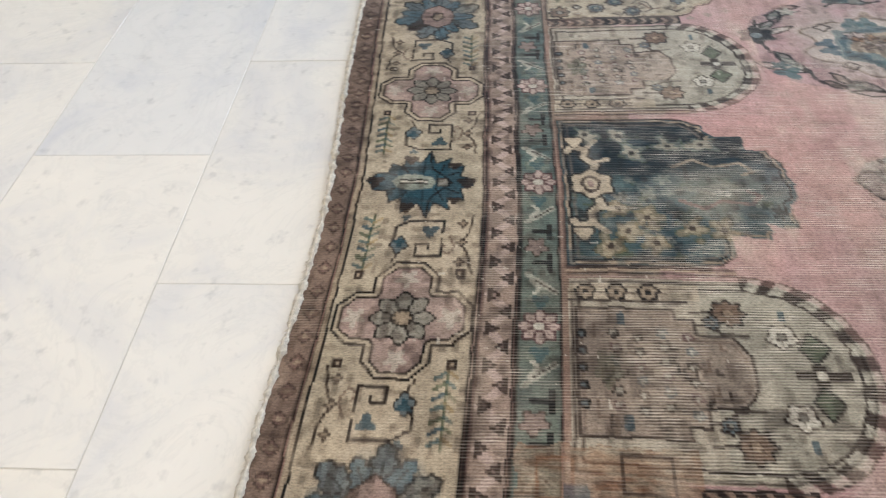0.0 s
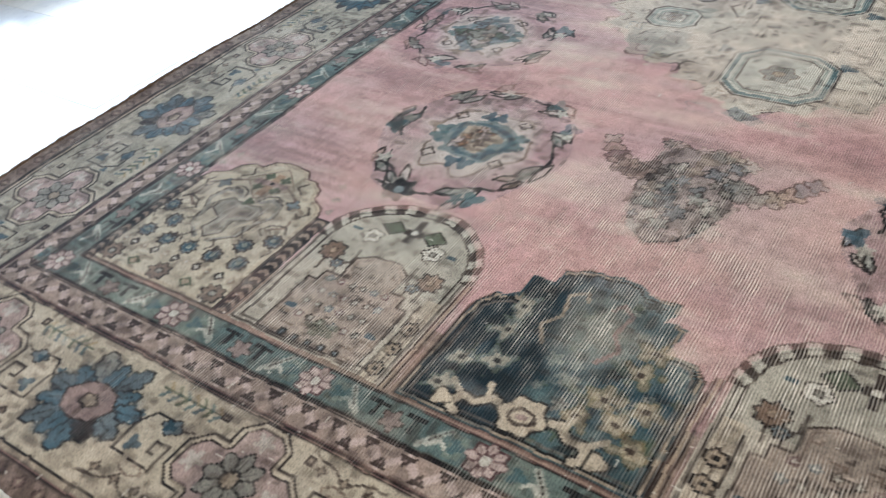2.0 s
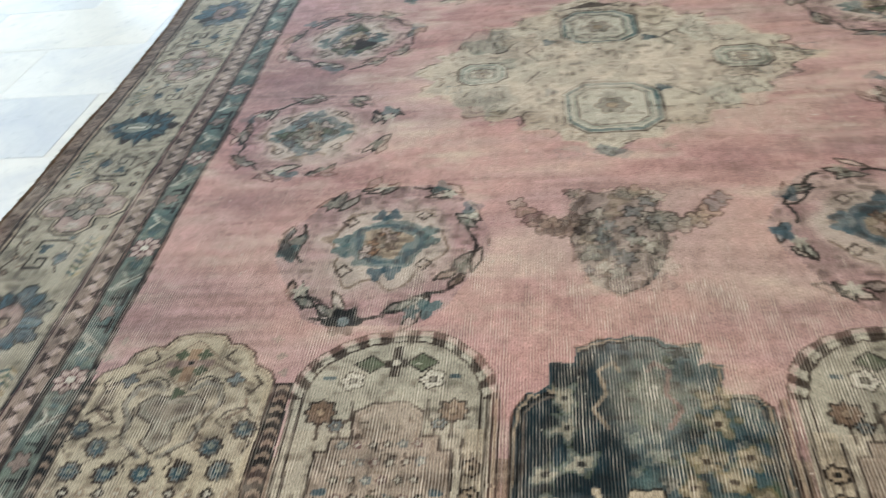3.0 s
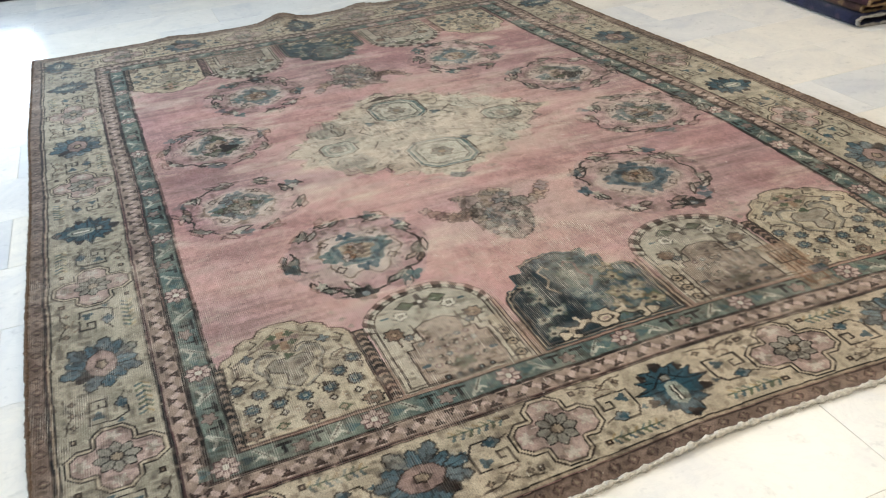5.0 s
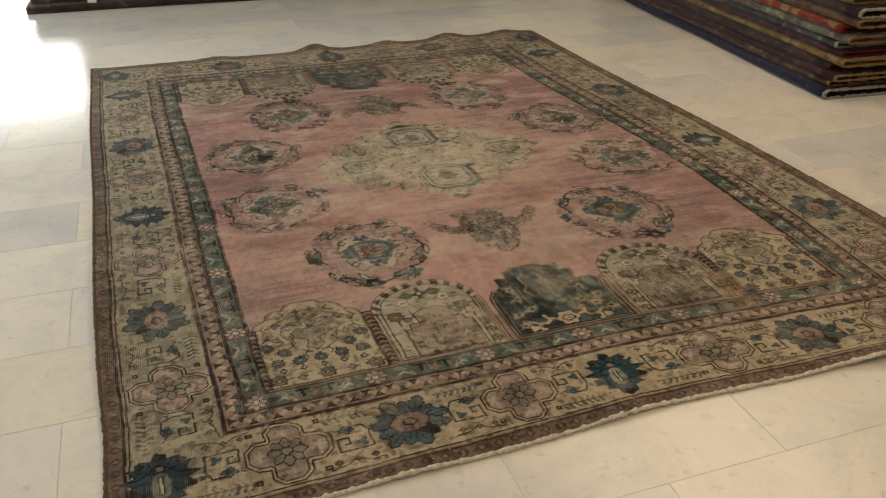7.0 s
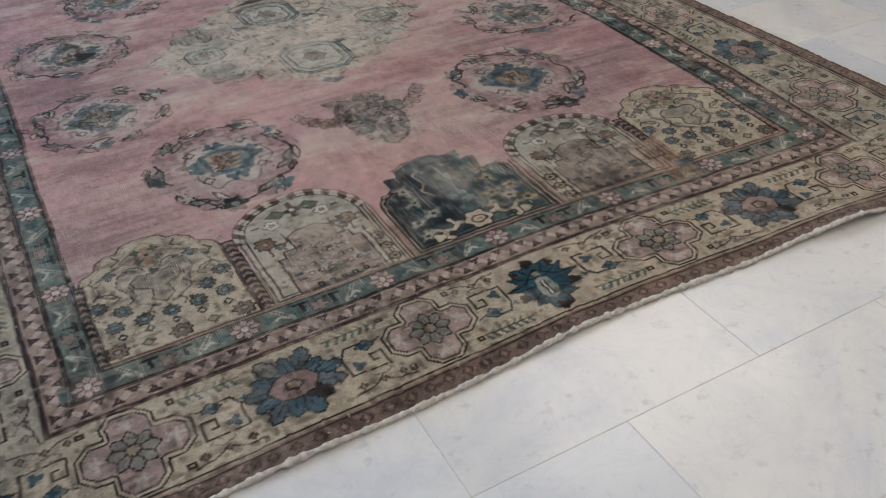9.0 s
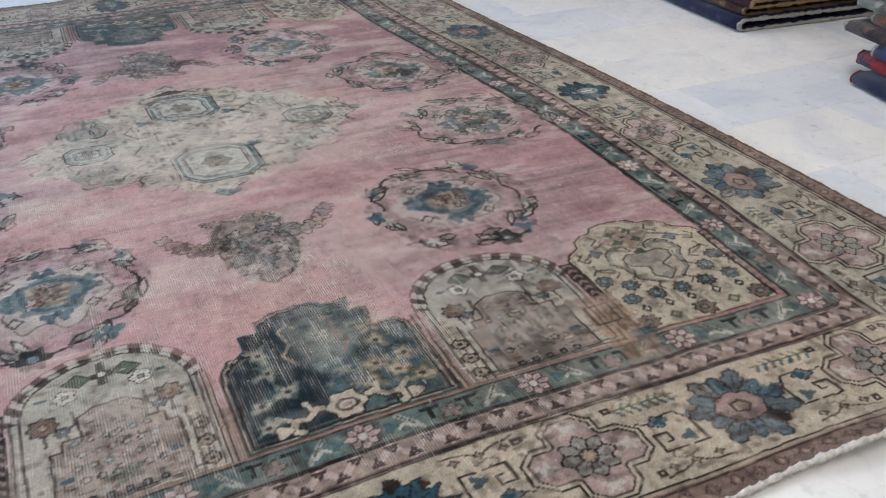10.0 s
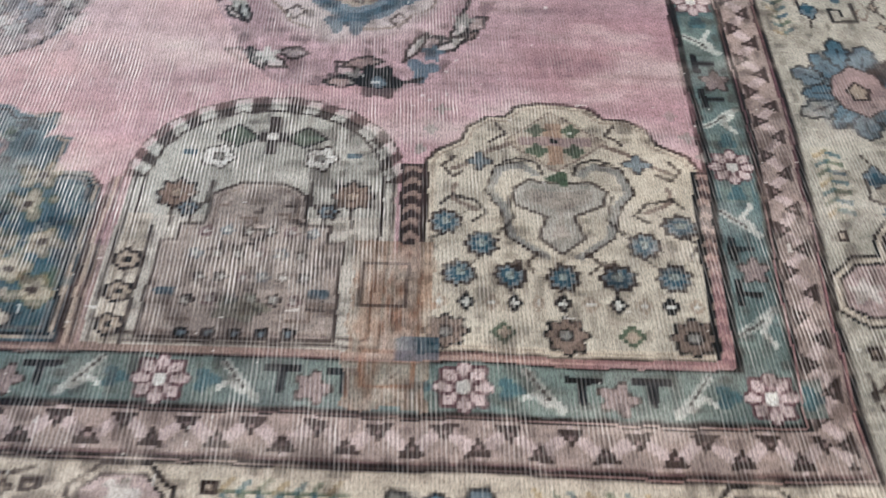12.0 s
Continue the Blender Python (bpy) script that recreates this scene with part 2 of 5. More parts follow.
glazing("window_1", pose(-5.6, Y1 + 0.1, FLOOR, 0, 0, 0), 3.4, 2.75, "wide glazed shop entrance in grey aluminium bars", 3)
glazing("window_2", pose(X0 - 0.1, -0.6, 0.5, 0, 0, 90), 5.6, 2.45, "long daylit window in grey aluminium bars", 4)
tagged(structure("ground", box_bm(-60, 60, -60, 60, FLOOR - 0.30, FLOOR - 0.12), GROUT, "pale paved ground outside the shop", "ground"))

# ---- the carpet's knots ----
HALF, V0, V1 = 1.53, -0.435, 3.57
VM = V0 + V1


def steps(parts):
    out = []
    for a, b, d in parts:
        n = max(1, round((b - a) / d))
        out += [a + (b - a) * k / n for k in range(n)]
    return np.array(out + [parts[-1][1]], dtype=np.float64)


US = steps([(-HALF, HALF, 0.0028)])
VS = steps([(V0, 0.62, 0.0026), (0.62, 1.75, 0.0034), (1.75, V1, 0.0052)])
NU, NV = len(US), len(VS)
UU, VV = np.meshgrid(US, VS)


def vnoise(u, v, scale, seed):
    """Smooth value noise of about -1..1."""
    g = np.random.RandomState(seed).rand(256, 256) * 2 - 1
    a, b = u * scale + 91.3, v * scale + 47.7
    i, j = np.floor(a).astype(int), np.floor(b).astype(int)
    fa, fb = a - i, b - j
    fa, fb = fa * fa * (3 - 2 * fa), fb * fb * (3 - 2 * fb)
    i0, j0, i1, j1 = i % 256, j % 256, (i + 1) % 256, (j + 1) % 256
    return (g[i0, j0] * (1 - fa) + g[i1, j0] * fa) * (1 - fb) + (g[i0, j1] * (1 - fa) + g[i1, j1] * fa) * fb


def cloudy(u, v, scale, seed):
    return 0.55 * vnoise(u, v, scale, seed) + 0.3 * vnoise(u, v, scale * 2.3, seed + 1) + 0.15 * vnoise(u, v, scale * 5.1, seed + 2)


# hand-knotted lines are never quite straight
PU = UU + 0.0035 * vnoise(UU, VV, 9, 3) + 0.0016 * vnoise(UU, VV, 40, 4)
PV = VV + 0.0035 * vnoise(UU, VV, 9, 5) + 0.0016 * vnoise(UU, VV, 40, 6)

# outlines step from knot to knot
KNOT_U, KNOT_V = 0.0056, 0.0050
PU = PU + 0.65 * (np.round(PU / KNOT_U) * KNOT_U - PU)
PV = PV + 0.65 * (np.round(PV / KNOT_V) * KNOT_V - PV)
BREAK = np.clip(1.02 + 0.50 * vnoise(UU, VV, 55, 8) + 0.25 * vnoise(UU, VV, 14, 9), 0.40, 1)

INK = {
    "cream": lin(188, 171, 144), "yellow": lin(190, 174, 145), "pale": lin(190, 184, 166), "bone": lin(208, 200, 182),
    "pink": lin(180, 144, 141), "rose": lin(168, 116, 120), "mauve": lin(160, 132, 122), "blush": lin(192, 168, 156),
    "brown": lin(64, 40, 32), "umber": lin(94, 65, 50), "taupe": lin(142, 119, 99), "sand": lin(166, 146, 120),
    "teal": lin(46, 98, 116), "blue": lin(84, 120, 134), "slate": lin(112, 126, 130), "navy": lin(22, 40, 56), "sea": lin(82, 118, 120),
    "green": lin(120, 132, 118), "moss": lin(88, 106, 74), "mint": lin(146, 152, 138), "grey": lin(150, 144, 130), "ink": lin(30, 24, 25),
    "salmon": lin(202, 152, 136), "gold": lin(168, 140, 84), "rust": lin(158, 112, 74), "plum": lin(120, 76, 78),
}
INK = {k: np.array(v) for k, v in INK.items()}
# old dyes: greyed by washing and darkened by dust
INK = {k: (v * 0.87 + 0.13 * float(v @ np.array((0.3, 0.6, 0.1)))) * (0.74 if v.max() > 0.12 else 0.44) for k, v in INK.items()}
DYE = np.empty((NV, NU, 3))
DYE[:] = INK["pink"]
WEAR = np.zeros((NV, NU))
PART = np.zeros((NV - 1, NU - 1), dtype=np.int32)
PART_NAMES = [("field", "faded pink wool ground with uneven streaks")]


class Stamp:
    """A window of knots with its own axes p, q, centred on a place; turn in quarter turns, flip mirrors p."""

    def __init__(self, u, v, hu, hv, turn=0, flip=False, scale=1.0):
        i0, i1 = np.searchsorted(US, (u - hu, u + hu))
        j0, j1 = np.searchsorted(VS, (v - hv, v + hv))
        self.win = (slice(j0, j1), slice(i0, i1))
        a, b = PU[self.win] - u, PV[self.win] - v
        p, q = ((a, b), (b, -a), (-a, -b), (-b, a))[turn % 4]
        self.p, self.q = (-p if flip else p) / scale, q / scale
        self.s, self.k, self.worn = DYE[self.win], scale, BREAK[self.win]

    def fill(self, sd, ink, strength=1.0):
        c = INK[ink] if isinstance(ink, str) else ink
        a = np.clip(0.5 - sd / 0.0022, 0, 1)[..., None] * strength
        self.s[:] = self.s * (1 - a) + c * a
        return self

    def line(self, sd, width, ink, strength=1.0):
        return self.fill(np.abs(sd) - width * 0.64, ink, min(1.0, strength * 1.15) * self.worn[..., None])

    def poly(self, pts):
        p, q = self.p, self.q
        best, inside = np.full(p.shape, 9.0), np.zeros(p.shape, bool)
        for (x0, y0), (x1, y1) in zip(pts, pts[1:] + pts[:1]):
            dx, dy = x1 - x0, y1 - y0
            t = np.clip(((p - x0) * dx + (q - y0) * dy) / (dx * dx + dy * dy + 1e-12), 0, 1)
            best = np.minimum(best, (p - x0 - t * dx) ** 2 + (q - y0 - t * dy) ** 2)
            cond = (y0 <= q) != (y1 <= q)
            if cond.any() and abs(dy) > 1e-12:
                inside ^= cond & (p < x0 + (q - y0) / dy * dx)
        d = np.sqrt(best)
        return np.where(inside, -d, d)

    def path(self, pts, width, ink, strength=1.0):
        p, q = self.p, self.q
        best = np.full(p.shape, 9.0)
        for (x0, y0), (x1, y1) in zip(pts, pts[1:]):
            dx, dy = x1 - x0, y1 - y0
            t = np.clip(((p - x0) * dx + (q - y0) * dy) / (dx * dx + dy * dy + 1e-12), 0, 1)
            best = np.minimum(best, (p - x0 - t * dx) ** 2 + (q - y0 - t * dy) ** 2)
        return self.fill(np.sqrt(best) - width * 0.60, ink, min(1.0, strength * 1.1) * self.worn[..., None])

    def oval(self, x, y, a, b=None):
        b = b or a
        r = np.sqrt(((self.p - x) / a) ** 2 + ((self.q - y) / b) ** 2)
        return (r - 1) * min(a, b)

    def bloom(self, x, y, r, lobes, depth, phase=0.0, squash=1.0):
        a, b = self.p - x, (self.q - y) / squash
        th = np.arctan2(b, a)
        return np.hypot(a, b) - r * (1 + depth * np.cos(lobes * th + phase))

    def box(self, x0, x1, y0, y1):
        return np.maximum(np.abs(self.p - (x0 + x1) / 2) - (x1 - x0) / 2, np.abs(self.q - (y0 + y1) / 2) - (y1 - y0) / 2)

    def flower(self, x, y, r, ink, heart="cream", lobes=8, edge="brown"):
        sd = self.bloom(x, y, r, lobes, 0.14)
        self.fill(sd, ink).line(sd, 0.0035, edge, 0.85)
        th = np.arctan2(self.q - y, self.p - x)
        ray = np.abs(np.sin(lobes * th / 2)) * np.hypot(self.p - x, self.q - y)
        self.fill(np.maximum(ray - 0.0012, np.abs(np.hypot(self.p - x, self.q - y) - 0.62 * r) - 0.3 * r), edge, 0.55)
        return self.fill(self.oval(x, y, r * 0.34), heart).line(self.oval(x, y, r * 0.34), 0.0025, edge, 0.7)

    def claim(self, sd, name, label=""):
        """Knots inside become a part of their own."""
        m = sd < 0
        m = m[:-1, :-1] & m[1:, 1:]
        j, i = self.win
        w = PART[j.start:j.start + m.shape[0], i.start:i.start + m.shape[1]]
        PART_NAMES.append((name, label))
        w[m] = len(PART_NAMES) - 1
        return self


def mirrored(pts, axis=0):
    """A closed outline from its right half (axis 0) or lower half (axis 1)."""
    return pts + [(-x, y) if axis == 0 else (x, -y) for x, y in pts[::-1]]


# ---- ground and stripes ----
streak = cloudy(PU, PV * 7.0, 1.1, 20) + 0.5 * vnoise(PU * 6, PV * 60, 1.0, 23)
patchy = cloudy(PU, PV, 2.2, 26)
weft = vnoise(PU * 3, PV * 80, 1.0, 24) + 0.8 * vnoise(PU * 9, PV * 130, 1.0, 25)
field = INK["pink"] * (1 + 0.20 * streak[..., None] + 0.10 * patchy[..., None] + 0.10 * weft[..., None])
wine = np.clip(0.5 + 1.4 * cloudy(PU, PV * 2.5, 1.4, 30) + 0.25 * (PV - 1.6), 0, 1)[..., None]
field = field * (1 - 0.40 * wine) + INK["rose"] * wine * 0.40 * (1 + 0.15 * streak[..., None])
ghost = np.clip(cloudy(PU, PV * 3, 3.0, 33) * 2.0 - 0.15, 0, 1)[..., None]
field = field * (1 - 0.7 * ghost) + INK["blush"] * 0.75 * ghost
DYE[:] = field
EDGE = np.minimum(HALF - np.abs(PU), np.minimum(PV - V0, V1 - PV))
ON_SIDE = (HALF - np.abs(PU)) < np.minimum(PV - V0, V1 - PV)
ALONG = np.where(ON_SIDE, PV - VM / 2, PU)
whole = Stamp(0, VM / 2, 9, 9)


def band(a, b, ink, strength=1.0):
    whole.fill(np.maximum(a - EDGE, EDGE - b), ink, strength)


band(-1, 0.062, "taupe")
band(-1, 0.056, "mauve", 0.3)
band(0.054, 0.330, "cream")
tint = np.clip(0.5 + 1.3 * cloudy(PU, PV, 4.0, 40), 0, 1)[..., None]
main = np.maximum(0.062 - EDGE, EDGE - 0.325) < 0
DYE[main] = (DYE * (1 - 0.55 * tint) + INK["mint"] * 0.15 * tint + INK["yellow"] * 0.28 * tint + INK["sand"] * 0.12 * tint)[main]
grey_side = main & ON_SIDE
DYE[grey_side] = DYE[grey_side] * 0.68 + INK["mint"] * 0.27
band(0.330, 0.400, "taupe")
band(0.336, 0.394, "blush", 0.35)
band(0.400, 0.480, "green")
tint = np.clip(0.5 + 1.6 * cloudy(PU, PV, 6.0, 44), 0, 1)[..., None]
gd = (EDGE > 0.405) & (EDGE < 0.475)
DYE[gd] = (DYE * (1 - 0.6 * tint) + INK["sea"] * 0.6 * tint)[gd]
# outer guard: brown with lozenges; inner guard: zigzag with triangles
ph = (ALONG / 0.052) % 1.0
tri = np.abs(ph - 0.5) * 2
loz = np.maximum(np.abs(ph - 0.5) * 0.052, 0) + np.abs(EDGE - 0.026) * 0.9
whole.fill(np.where((EDGE > 0.008) & (EDGE < 0.046), loz - 0.015, 1), "plum", 0.35).fill(np.where((EDGE > 0.008) & (EDGE < 0.046), np.abs(loz - 0.015) - 0.0022, 1), "brown", 0.5)
whole.fill(np.where((EDGE > 0.008) & (EDGE < 0.046), loz - 0.006, 1), "sand", 0.8)
whole.fill(np.where((EDGE > 0.008) & (EDGE < 0.046), tri * 0.026 - 0.004, 1), "sand", 0.22)
ph = (ALONG / 0.074) % 1.0
tri = np.abs(ph - 0.5) * 2
zig = EDGE - (0.383 - 0.036 * tri)
inband = (EDGE > 0.338) & (EDGE < 0.394)
whole.fill(np.where(inband, np.abs(zig) * 0.7 - 0.0075, 1), "blush", 0.75)
off = np.abs(ph - np.round(ph)) * 0.074
low = np.where(inband, np.maximum(off * 1.5 + (EDGE - 0.342) * 1.0 - 0.026, 0.342 - EDGE), 1)
off = np.abs(ph - 0.5) * 0.074
high = np.where(inband, np.maximum(off * 1.5 + (0.388 - EDGE) * 1.0 - 0.026, EDGE - 0.388), 1)
for sd in (low, high):
    whole.fill(sd, "umber", 0.9).fill(sd + 0.009, "mauve", 0.75)
for at, w, ink in ((0.050, 0.007, "brown"), (0.058, 0.005, "sand"), (0.064, 0.004, "brown"), (0.327, 0.010, "brown"), (0.398, 0.010, "brown"), (0.478, 0.011, "brown"), (0.333, 0.003, "plum")):
    whole.line(EDGE - at, w, ink, 0.92)
for a, b, name, label in ((-1, 0.054, "outer_guard_stripe", "brown stripe with small lozenges"), (0.054, 0.327, "main_border", "cream border with flowers and hooks"),
                          (0.327, 0.398, "zigzag_stripe", "pale stripe with a brown zigzag"), (0.398, 0.478, "green_guard_stripe", "grey-green stripe with small rosettes")):
    whole.claim(np.maximum(a - EDGE, EDGE - b), name, label)


# ---- border figures: p runs along the border, q towards the field ----
def quatrefoil(s):
    o = []
    for c, d in ((1, 0), (0, 1), (-1, 0), (0, -1)):
        for a, b in ((0.056, -0.056), (0.092, -0.056), (0.122, -0.028), (0.122, 0.028), (0.092, 0.056)):
            o.append((a * c - b * d, a * d + b * c))
    sd = s.poly(o)
    s.fill(sd, "cream", 0.8).line(sd, 0.0042, "brown", 0.9).fill(sd + 0.012, "mauve").fill(sd + 0.012, "blush", 0.4).line(sd + 0.012, 0.0036, "brown", 0.85)
    for x, y in ((0.085, 0), (-0.085, 0), (0, 0.085), (0, -0.085)):
        s.fill(s.bloom(x, y, 0.017, 5, 0.35), "pale", 0.6)
    s.flower(0, 0, 0.050, "grey", "sand", 8, "ink")
    for k in range(8):
        t = math.pi * (k + 0.5) / 4
        s.path([(0.014 * math.cos(t), 0.014 * math.sin(t)), (0.040 * math.cos(t), 0.040 * math.sin(t))], 0.0036, "ink", 0.8)
    for x, y in ((0.096, 0.096), (-0.096, -0.096), (-0.098, 0.094), (0.094, -0.098)):
        q = s.box(x - 0.010, x + 0.010, y - 0.009, y + 0.009)
        s.fill(q, "umber").fill(q + 0.006, "sand")
    s.claim(sd, "quatrefoil_rosette", "pink four-lobed rosette in brown outlines")


def palmette(s, blue="blue"):
    rng = random.Random(int(1000 * (abs(float(s.p[0, 0])) + abs(float(s.q[0, 0])))))
    base = s.bloom(0, 0, 0.062, 8, 0.08)
    s.fill(base, "slate")
    order = sorted(range(13), key=lambda k: k % 2)
    for k in order:
        t = 2 * math.pi * k / 13 + 0.12
        c, d = math.cos(t), math.sin(t)
        ln = (0.118, 0.100)[k % 2] + rng.uniform(-0.006, 0.006)
        w = (0.027, 0.021)[k % 2]
        prof = [(0.040, 0.55), (0.066, 1.0), (0.074, 0.72), (0.088, 0.92), (0.094, 0.55), (0.106, 0.62)]
        right = [(a * ln / 0.118, b * w) for a, b in prof]
        pts = [(a * c - b * d, a * d + b * c) for a, b in right] + [(ln * c, ln * d)] + [(a * c + b * d, a * d - b * c) for a, b in right[::-1]]
        sd = s.poly(pts)
        s.fill(sd, ("slate", "blue", "slate", "blue", "grey", "umber")[k % 6] if k % 5 else "blue").line(sd, 0.0038, "ink", 0.72)
        s.path([(0.05 * c, 0.05 * d), (0.8 * ln * c, 0.8 * ln * d)], 0.003, "ink", 0.6)
    tone = np.clip(0.5 + vnoise(s.p, s.q, 42, 60), 0, 1)[..., None] * np.clip(0.5 - s.bloom(0, 0, 0.10, 13, 0.05) / 0.01, 0, 1)[..., None]
    s.s[:] = s.s * (1 - 0.4 * tone) + INK["slate"] * 0.4 * tone
    core = s.poly([(0.058, 0), (0.038, 0.034), (0, 0.044), (-0.038, 0.034), (-0.062, 0), (-0.038, -0.034), (0, -0.044), (0.038, -0.034)])
    s.fill(core, "mauve").line(core, 0.0032, "umber", 0.8)
    eye = s.poly([(0.022, 0), (0.006, 0.016), (-0.018, 0.010), (-0.018, -0.010), (0.006, -0.016)])
    s.fill(eye, "sand").line(eye, 0.0045, "umber")
    s.claim(s.bloom(0, 0, 0.108, 12, 0.06), "palmette", "blue-grey jagged palmette with a pink heart")


def star_flower(s):
    half = [(0.0, -0.122), (0.026, -0.104), (0.030, -0.080), (0.062, -0.070), (0.050, -0.046), (0.094, -0.040), (0.066, -0.010), (0.108, 0.012),
            (0.064, 0.024), (0.086, 0.058), (0.048, 0.052), (0.056, 0.086), (0.022, 0.078), (0.012, 0.104)]
    sd = s.poly(mirrored(half))
    s.fill(sd, "teal").line(sd, 0.003, "navy", 0.7)
    tone = np.clip(0.4 + vnoise(s.p, s.q, 36, 70), 0, 1)[..., None]
    m = sd < -0.004
    s.s[m] = (s.s * (1 - 0.5 * tone) + INK["blue"] * 0.5 * tone)[m]
    for x, y, a in ((0, -0.104, 0.016), (0.078, -0.030, 0.014), (-0.078, -0.030, 0.014), (0, 0.092, 0.018), (0.056, 0.066, 0.012), (-0.056, 0.066, 0.012)):
        s.fill(s.bloom(x, y, a, 3, 0.25), "umber", 0.9)
    for x in (-1, 1):
        s.path([(0, 0.06), (0.05 * x, 0.016), (0.095 * x, 0.012)], 0.004, "navy", 0.9)
        s.path([(0, 0.0), (0.045 * x, -0.05)], 0.003, "navy", 0.8)
    for x in (-1, 1):
        for a, b in ((0.03, -0.085), (0.062, -0.05), (0.07, 0.0), (0.06, 0.045), (0.035, 0.075)):
            s.path([(0.018 * x, b * 0.6), (a * x, b)], 0.0034, "navy", 0.8)
    core = s.poly(mirrored([(0, -0.072), (0.022, -0.056), (0.030, -0.02), (0.018, 0.020), (0, 0.028)]))
    s.fill(core, "mint").line(core, 0.003, "teal")
    s.fill(s.box(-0.005, 0.005, -0.05, 0.01), "bone").line(s.box(-0.006, 0.006, -0.05, 0.01), 0.0028, "ink")
    knob = s.box(-0.013, 0.013, 0.030, 0.052)
    s.fill(knob, "grey").line(knob, 0.004, "ink")
    s.claim(sd, "star_flower", "teal-blue pointed flower with brown tips")


def hooks(s, left):
    """The frets between a flower (at the side of minus p) and a rosette (at plus p)."""
    k = 1 if left else -1
    s.path([(-0.058, 0.052 * k), (-0.058, -0.012 * k), (-0.040, -0.044 * k), (0.010, -0.044 * k)], 0.005, "brown")
    s.path([(-0.058, 0.052 * k), (-0.026, 0.052 * k)], 0.0045, "brown")
    s.path([(-0.010, 0.052 * k), (0.036, 0.052 * k), (0.036, 0.004 * k), (0.004, 0.004 * k), (0.004, 0.028 * k), (0.018, 0.028 * k)], 0.005, "brown")
    s.path([(0.010, -0.044 * k), (0.030, -0.030 * k), (0.052, -0.040 * k)], 0.0035, "umber", 0.8)
    s.fill(s.bloom(-0.030, 0.028 * k, 0.014, 3, 0.35), "teal", 0.85)
    blot = s.bloom(0.006, -0.030 * k, 0.020, 4, 0.2, 0.6, 0.75)
    s.fill(blot, "slate").line(blot, 0.003, "brown", 0.8).fill(s.bloom(0.0, -0.030 * k, 0.011, 3, 0.3), "teal", 0.9)
    s.fill(s.bloom(-0.066, -0.026 * k, 0.008, 3, 0.3), "teal", 0.8)


def feather(s, k):
    """A row of short green barbs along the edge of the border."""
    y = 0.092 * k
    s.fill(s.box(-0.075, 0.075, y - 0.017, y + 0.017), "yellow", 0.5)
    s.path([(-0.076, y), (0.070, y)], 0.0032, "moss", 0.75)
    for i in range(7):
        x = -0.066 + 0.020 * i
        s.path([(x, y - 0.019), (x + 0.010, y)], 0.0068, ("sea", "teal", "moss")[i % 3], 0.75)
        s.path([(x + 0.012, y), (x, y + 0.015)], 0.0055, ("gold", "moss", "sea")[i % 3], 0.6)


def vine(s, k):
    s.path([(-0.075, 0.110 * k), (-0.03, 0.104 * k), (0.0, 0.088 * k), (0.03, 0.104 * k), (0.075, 0.112 * k)], 0.004, "umber", 0.8)
    for x in (-0.05, 0.0, 0.05):
        d = s.bloom(x, 0.090 * k, 0.010, 4, 0.2)
        s.fill(d, "umber", 0.85).fill(d + 0.005, "sand", 0.8)
    s.path([(-0.02, 0.068 * k), (0.01, 0.078 * k), (0.032, 0.066 * k), (0.020, 0.052 * k), (0.004, 0.060 * k)], 0.0035, "taupe")


MID = 0.197
KINDS = {"q": quatrefoil, "p": palmette, "s": star_flower}
STEP_U, STEP_V = 0.3475, 0.4015


def lay_border(line, turn, at, spacing, centre):
    """Figures at even steps along one side; line names them, blanks leave corners out."""
    n = len(line)
    for i, c in enumerate(line):
        a = centre + (i - (n - 1) / 2) * spacing
        u, v = (a, at) if turn % 2 == 0 else (at, a)
        if i < n - 1:
            m = a + spacing / 2
            mu, mv = (m, at) if turn % 2 == 0 else (at, m)
            k = 1 if (i % 2 == 0) else -1
            s = Stamp(mu, mv, 0.16, 0.16, turn, flip=(i % 2 == 1) ^ (turn in (1, 2)))
            feather(s, -1 if i % 4 in (0, 3) else 1)
            vine(s, 1 if i % 4 in (0, 3) else -1)
            hooks(s, i % 4 in (0, 3))
    for i, c in enumerate(line):
        a = centre + (i - (n - 1) / 2) * spacing
        u, v = (a, at) if turn % 2 == 0 else (at, a)
        if c in KINDS:
            KINDS[c](Stamp(u, v, 0.15, 0.15, turn))


lay_border("sqpqsqpqs", 0, V0 + MID, STEP_U, 0.0)
lay_border("sqpqsqpqs", 2, V1 - MID, STEP_U, 0.0)
lay_border(" qpqsqpqs ", 3, -HALF + MID, STEP_V, VM / 2)
lay_border(" qpqsqpqs ", 1, HALF - MID, STEP_V, VM / 2)


# ---- green guard: rosettes and paired hooks ----
def guard_rosette(s):
    s.flower(0, 0, 0.033, "blush", "bone", 8, "plum")
    for k in range(8):
        t = math.pi * (k + 0.5) / 4
        s.path([(0.012 * math.cos(t), 0.012 * math.sin(t)), (0.029 * math.cos(t), 0.029 * math.sin(t))], 0.0036, "plum", 0.9)
    for x in (-1, 1):
        g = s.box(0.055 * x - 0.016, 0.055 * x + 0.016, -0.026, 0.026)
        s.fill(g, "green", 0.8).fill(s.bloom(0.056 * x, 0, 0.014, 3, 0.3), "sea", 0.9)


